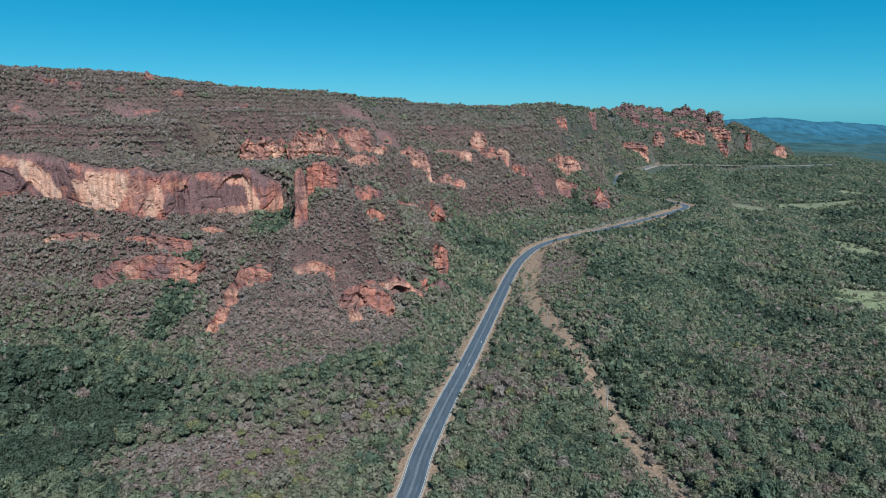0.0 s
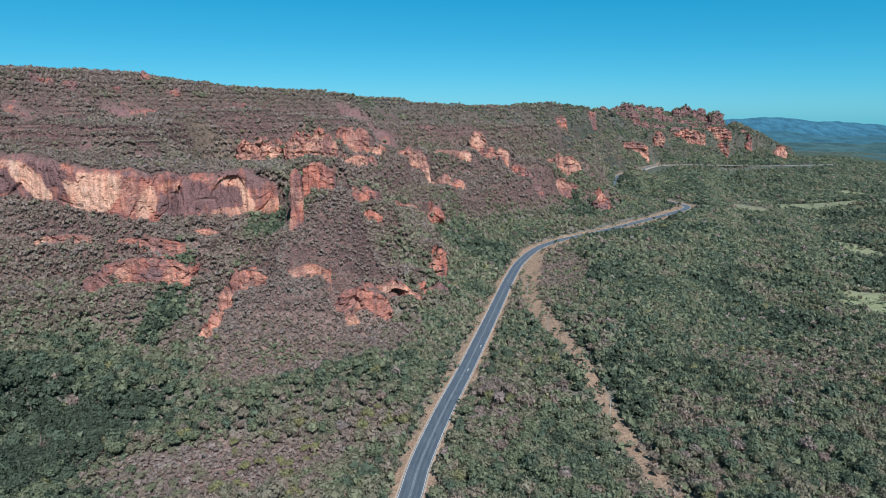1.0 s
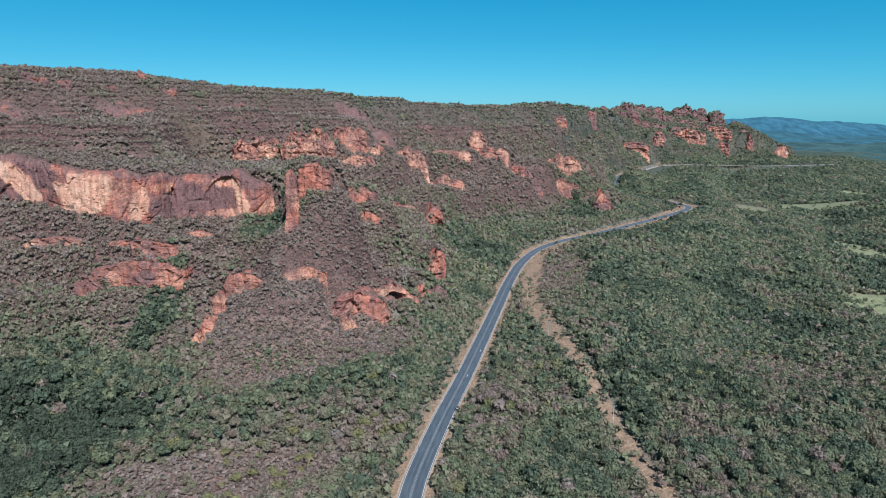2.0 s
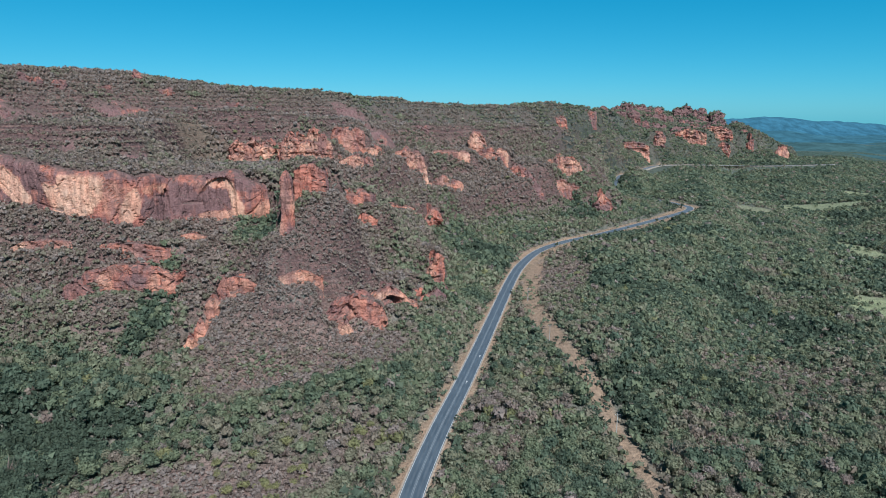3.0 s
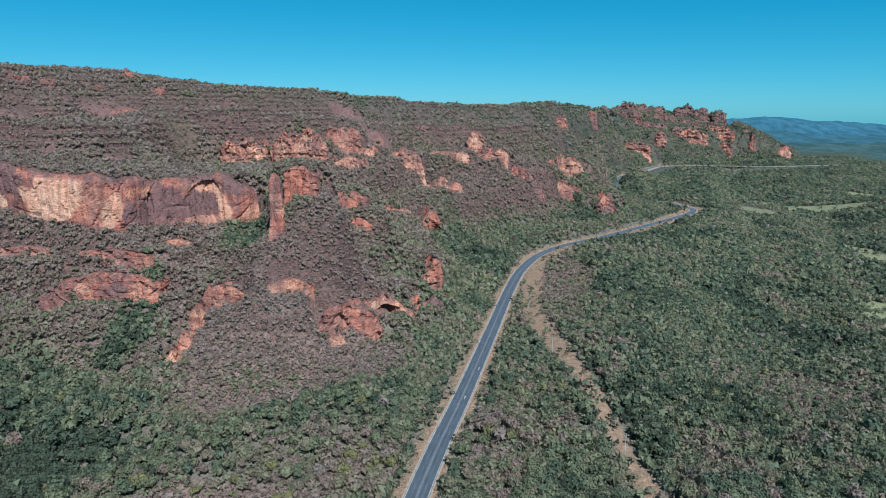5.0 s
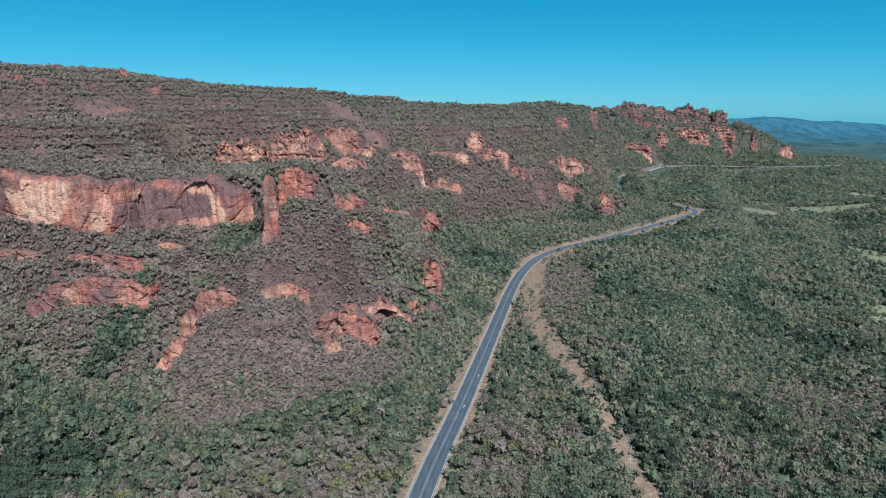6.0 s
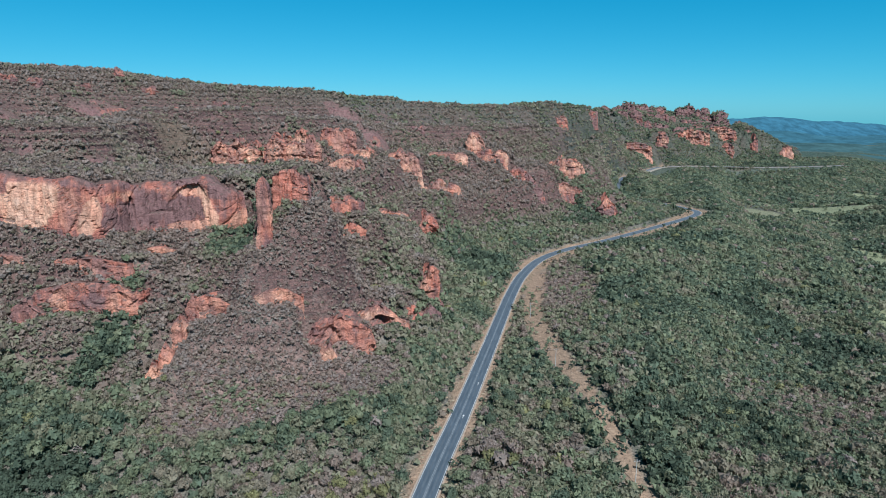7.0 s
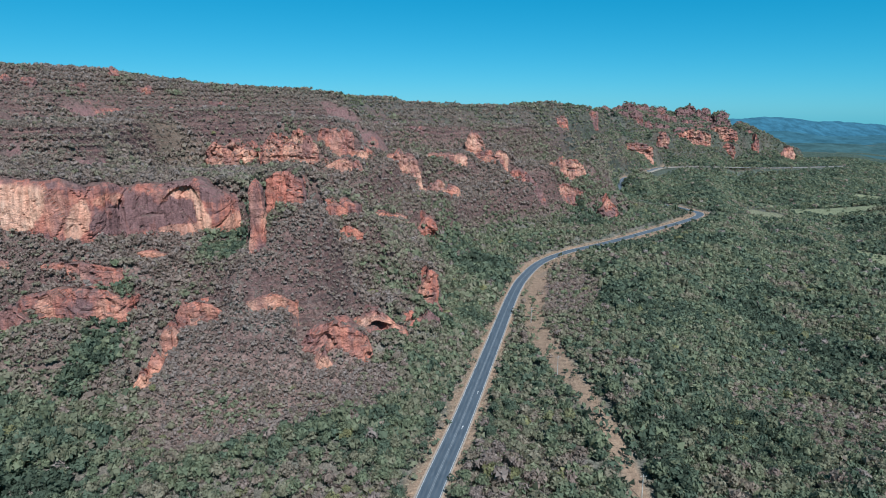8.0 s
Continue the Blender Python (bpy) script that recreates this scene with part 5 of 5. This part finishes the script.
def build_forest():
    near = [crown(100 + i, 86, 0.142 + 0.006 * i, 1) for i in range(12)]
    close = [crown(600 + i, 200, 0.094 + 0.004 * i, 2) for i in range(10)]
    bare = [twigs(150 + i) for i in range(4)]
    mid = [crown(200 + i, 36, 0.29, 1, loose=0.42) for i in range(14)]
    low = [crown(300 + i, 20, 0.49, 0, loose=0.25) for i in range(12)]
    far = [crown(400 + i, 11, 0.66, 0, loose=0.2) for i in range(10)]
    p, dry, rng = scatter(21, 152, 300, 3.3, keep_trees)
    sizes, turns, tints = plant_looks(p, dry, rng, 1.16)
    road, number = distance_to(ROAD_LINE, p[:, 0], p[:, 1])
    order = np.argsort(np.where((p[:, 1] > 186) & (p[:, 1] < 300), road, 1e6))[:300]
    single_trees(p[order], sizes[order], turns[order], tints[order], close + near)
    rest = np.setdiff1d(np.arange(len(p)), order)
    p, sizes, turns, tints = p[rest], sizes[rest], turns[rest], tints[rest]
    planted("near_woods", "dense grey-green savanna trees in the dry season", "woods", p, sizes, turns, tints, near + bare + close, None,
            np.where((tints > 0.80) & (tints < 0.95) & (rng.random(len(p)) < 0.6), rng.integers(12, 16, len(p)), np.where(p[:, 1] < 232, rng.integers(16, 26, len(p)), rng.integers(0, 12, len(p)))))
    rng = np.random.default_rng(26)
    x, y = np.meshgrid(np.arange(-170, 170, 4.7), np.arange(-120, 148, 4.7))
    x, y = x.ravel() + 4 * (rng.random(x.size) - 0.5), y.ravel() + 4 * (rng.random(x.size) - 0.5)
    road, number = distance_to(ROAD_LINE, x, y)
    x, y = x[road > 9], y[road > 9]
    p, dry = np.stack([x, y, height(x, y)], -1), np.zeros(len(x))
    sizes, turns, tints = plant_looks(p, dry, rng, 1.3)
    under = (np.abs(p[:, 0] - 5) < 80) & (p[:, 1] > -45)
    planted("woods_below_the_drone", "grey-green savanna trees along the road", "woods", p, sizes, turns, tints, near + low, None, np.where(under, rng.integers(0, 12, len(p)), rng.integers(12, 24, len(p))))
    p, dry, rng = scatter(22, 300, 430, 2.9, keep_trees)
    sizes, turns, tints = plant_looks(p, dry, rng)
    planted("slope_woods", "grey-green scrub trees on the lower slopes", "woods", p, sizes, turns, tints, mid)
    p, dry, rng = scatter(23, 430, 820, 3.9, keep_trees)
    sizes, turns, tints = plant_looks(p, dry, rng, 1.05)
    planted("middle_woods", "grey-green scrub trees on the escarpment and plain", "woods", p, sizes, turns, tints, low)
    brush = [crown(500 + i, 11, 0.42, 0, loose=0.3) for i in range(10)]
    for seed, y0, y1, cell, big, name in ((31, 156, 430, 1.75, 0.80, "near_scrub"), (32, 430, 820, 3.0, 0.95, "far_scrub")):
        p, dry, rng = scatter(seed, y0, y1, cell, keep_scrub)
        sizes, turns, tints = plant_looks(p, dry, rng, big)
        planted(name, "low grey and brown leafless scrub between the trees", "scrub", p, sizes * (1, 0.8), turns, np.clip(tints + 0.18 - 0.30 * smooth(30, 8, p[:, 2]) * (1 - dry), 0, 0.78 + 0.12 * dry), brush)
    for seed, y0, y1, cell, big, name in ((33, 262, 430, 1.75, 0.95, "slope_scrub"), (34, 430, 820, 2.9, 1.1, "upper_slope_scrub"), (35, 820, 1600, 4.8, 1.3, "far_slope_scrub")):
        p, dry, rng = scatter(seed, y0, y1, cell, keep_slopes)
        sizes, turns, tints = plant_looks(p, dry, rng, big)
        planted(name, "grey-green bushes clinging to the steep slopes", "scrub", p, sizes * (1, 0.9), turns, np.clip(0.75 * tints + 0.16, 0.15, 0.80), brush)
    p, dry, rng = scatter(24, 820, 1720, 4.5, keep_trees)
    sizes, turns, tints = plant_looks(p, dry, rng, 1.25)
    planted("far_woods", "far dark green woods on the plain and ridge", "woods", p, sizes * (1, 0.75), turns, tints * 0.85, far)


build_forest()


def build_verges():
    """Tufts of dry grass along both sides of the road."""
    rng = np.random.default_rng(91)
    line = ROAD_LINE[(ROAD_LINE[:, 1] > 150) & (ROAD_LINE[:, 1] < 780)]
    n = 6800
    i = rng.integers(1, len(line) - 1, n)
    d = line[i + 1, :2] - line[i - 1, :2]
    d /= np.linalg.norm(d, axis=1)[:, None]
    off = (5.1 + 3.6 * rng.random(n) ** 1.4) * np.where(rng.random(n) < 0.5, 1, -1)
    x, y = line[i, 0] + d[:, 1] * off + rng.normal(size=n) * 0.8, line[i, 1] - d[:, 0] * off + rng.normal(size=n) * 0.8
    road, number = distance_to(ROAD_LINE, x, y)
    m = (road > 5.0) & (fractal(x / 12, y / 12, 0.7, 3) > 0.44)
    x, y = x[m], y[m]
    p = np.stack([x, y, height(x, y)], -1)
    size = 0.30 + 0.45 * rng.random(len(p))
    tufts = [twigs(700 + k, 9) for k in range(6)]
    tufts = [((v - (0, 0, 0.3)) * (1, 1, 0.8) + (0, 0, 0), f) for v, f in tufts]
    fat = [crown(720 + k, 7, 0.5, 0) for k in range(4)]
    planted("roadside_grass", "dry yellow grass tufts along the road verges", "grass", p, np.stack([size, 0.55 * size], -1), rng.random(len(p)) * 6.28, np.zeros(len(p)), tufts + fat, STRAW)


build_verges()


# ---------------------------------------------------------------- poles beside the track
def box(bm, x0, x1, y0, y1, z0, z1):
    vs = [bm.verts.new((x, y, z)) for z in (z0, z1) for x, y in ((x0, y0), (x1, y0), (x1, y1), (x0, y1))]
    for q in ((3, 2, 1, 0), (4, 5, 6, 7), (0, 1, 5, 4), (1, 2, 6, 5), (2, 3, 7, 6), (3, 0, 4, 7)):
        bm.faces.new([vs[k] for k in q])


def part(name, bm, mat, parent, label=""):
    me = bpy.data.meshes.new(name)
    bm.to_mesh(me)
    bm.free()
    me.materials.append(mat)
    ob = new(name, me)
    ob.parent = parent
    if label:
        ob["label"] = label
    return ob


def utility_pole():
    pole = thing("utility_pole", (0, 0, 0), "slender pale concrete utility pole standing beside the track", "utility pole", "poles along the track")
    bm = bmesh.new()
    bmesh.ops.create_cone(bm, cap_ends=True, segments=8, radius1=0.17, radius2=0.10, depth=10.0, matrix=Matrix.Translation((0, 0, 4.0)))
    part("shaft", bm, POLE, pole)
    bm = bmesh.new()
    box(bm, -1.0, 1.0, -0.26, -0.14, 8.2, 8.35)
    part("crossarm", bm, BARK, pole, "dark wooden crossarm")
    for x in (-0.85, 0.0, 0.85):
        bm = bmesh.new()
        bmesh.ops.create_cone(bm, cap_ends=True, segments=6, radius1=0.09, radius2=0.05, depth=0.3, matrix=Matrix.Translation((x, -0.2, 8.5)))
        part("insulator", bm, PAINT, pole, "white insulator")
    return pole


def build_poles():
    spots = ((55.5, 322), (55.5, 403), (67, 239))
    z = height(np.array([s[0] for s in spots], float), np.array([s[1] for s in spots], float))
    first = utility_pole()
    first.matrix_basis = pose(*spots[0], z[0], 0, 0, 8)
    for (x, y), h in zip(spots[1:], z[1:]):
        copy_thing(first, pose(x, y, h, 0, 0, 8))


POLE = plain_material("pale_weathered_concrete", [(0.3, (0.28, 0.26, 0.23)), (0.7, (0.42, 0.40, 0.36))], 1.5)
build_poles()
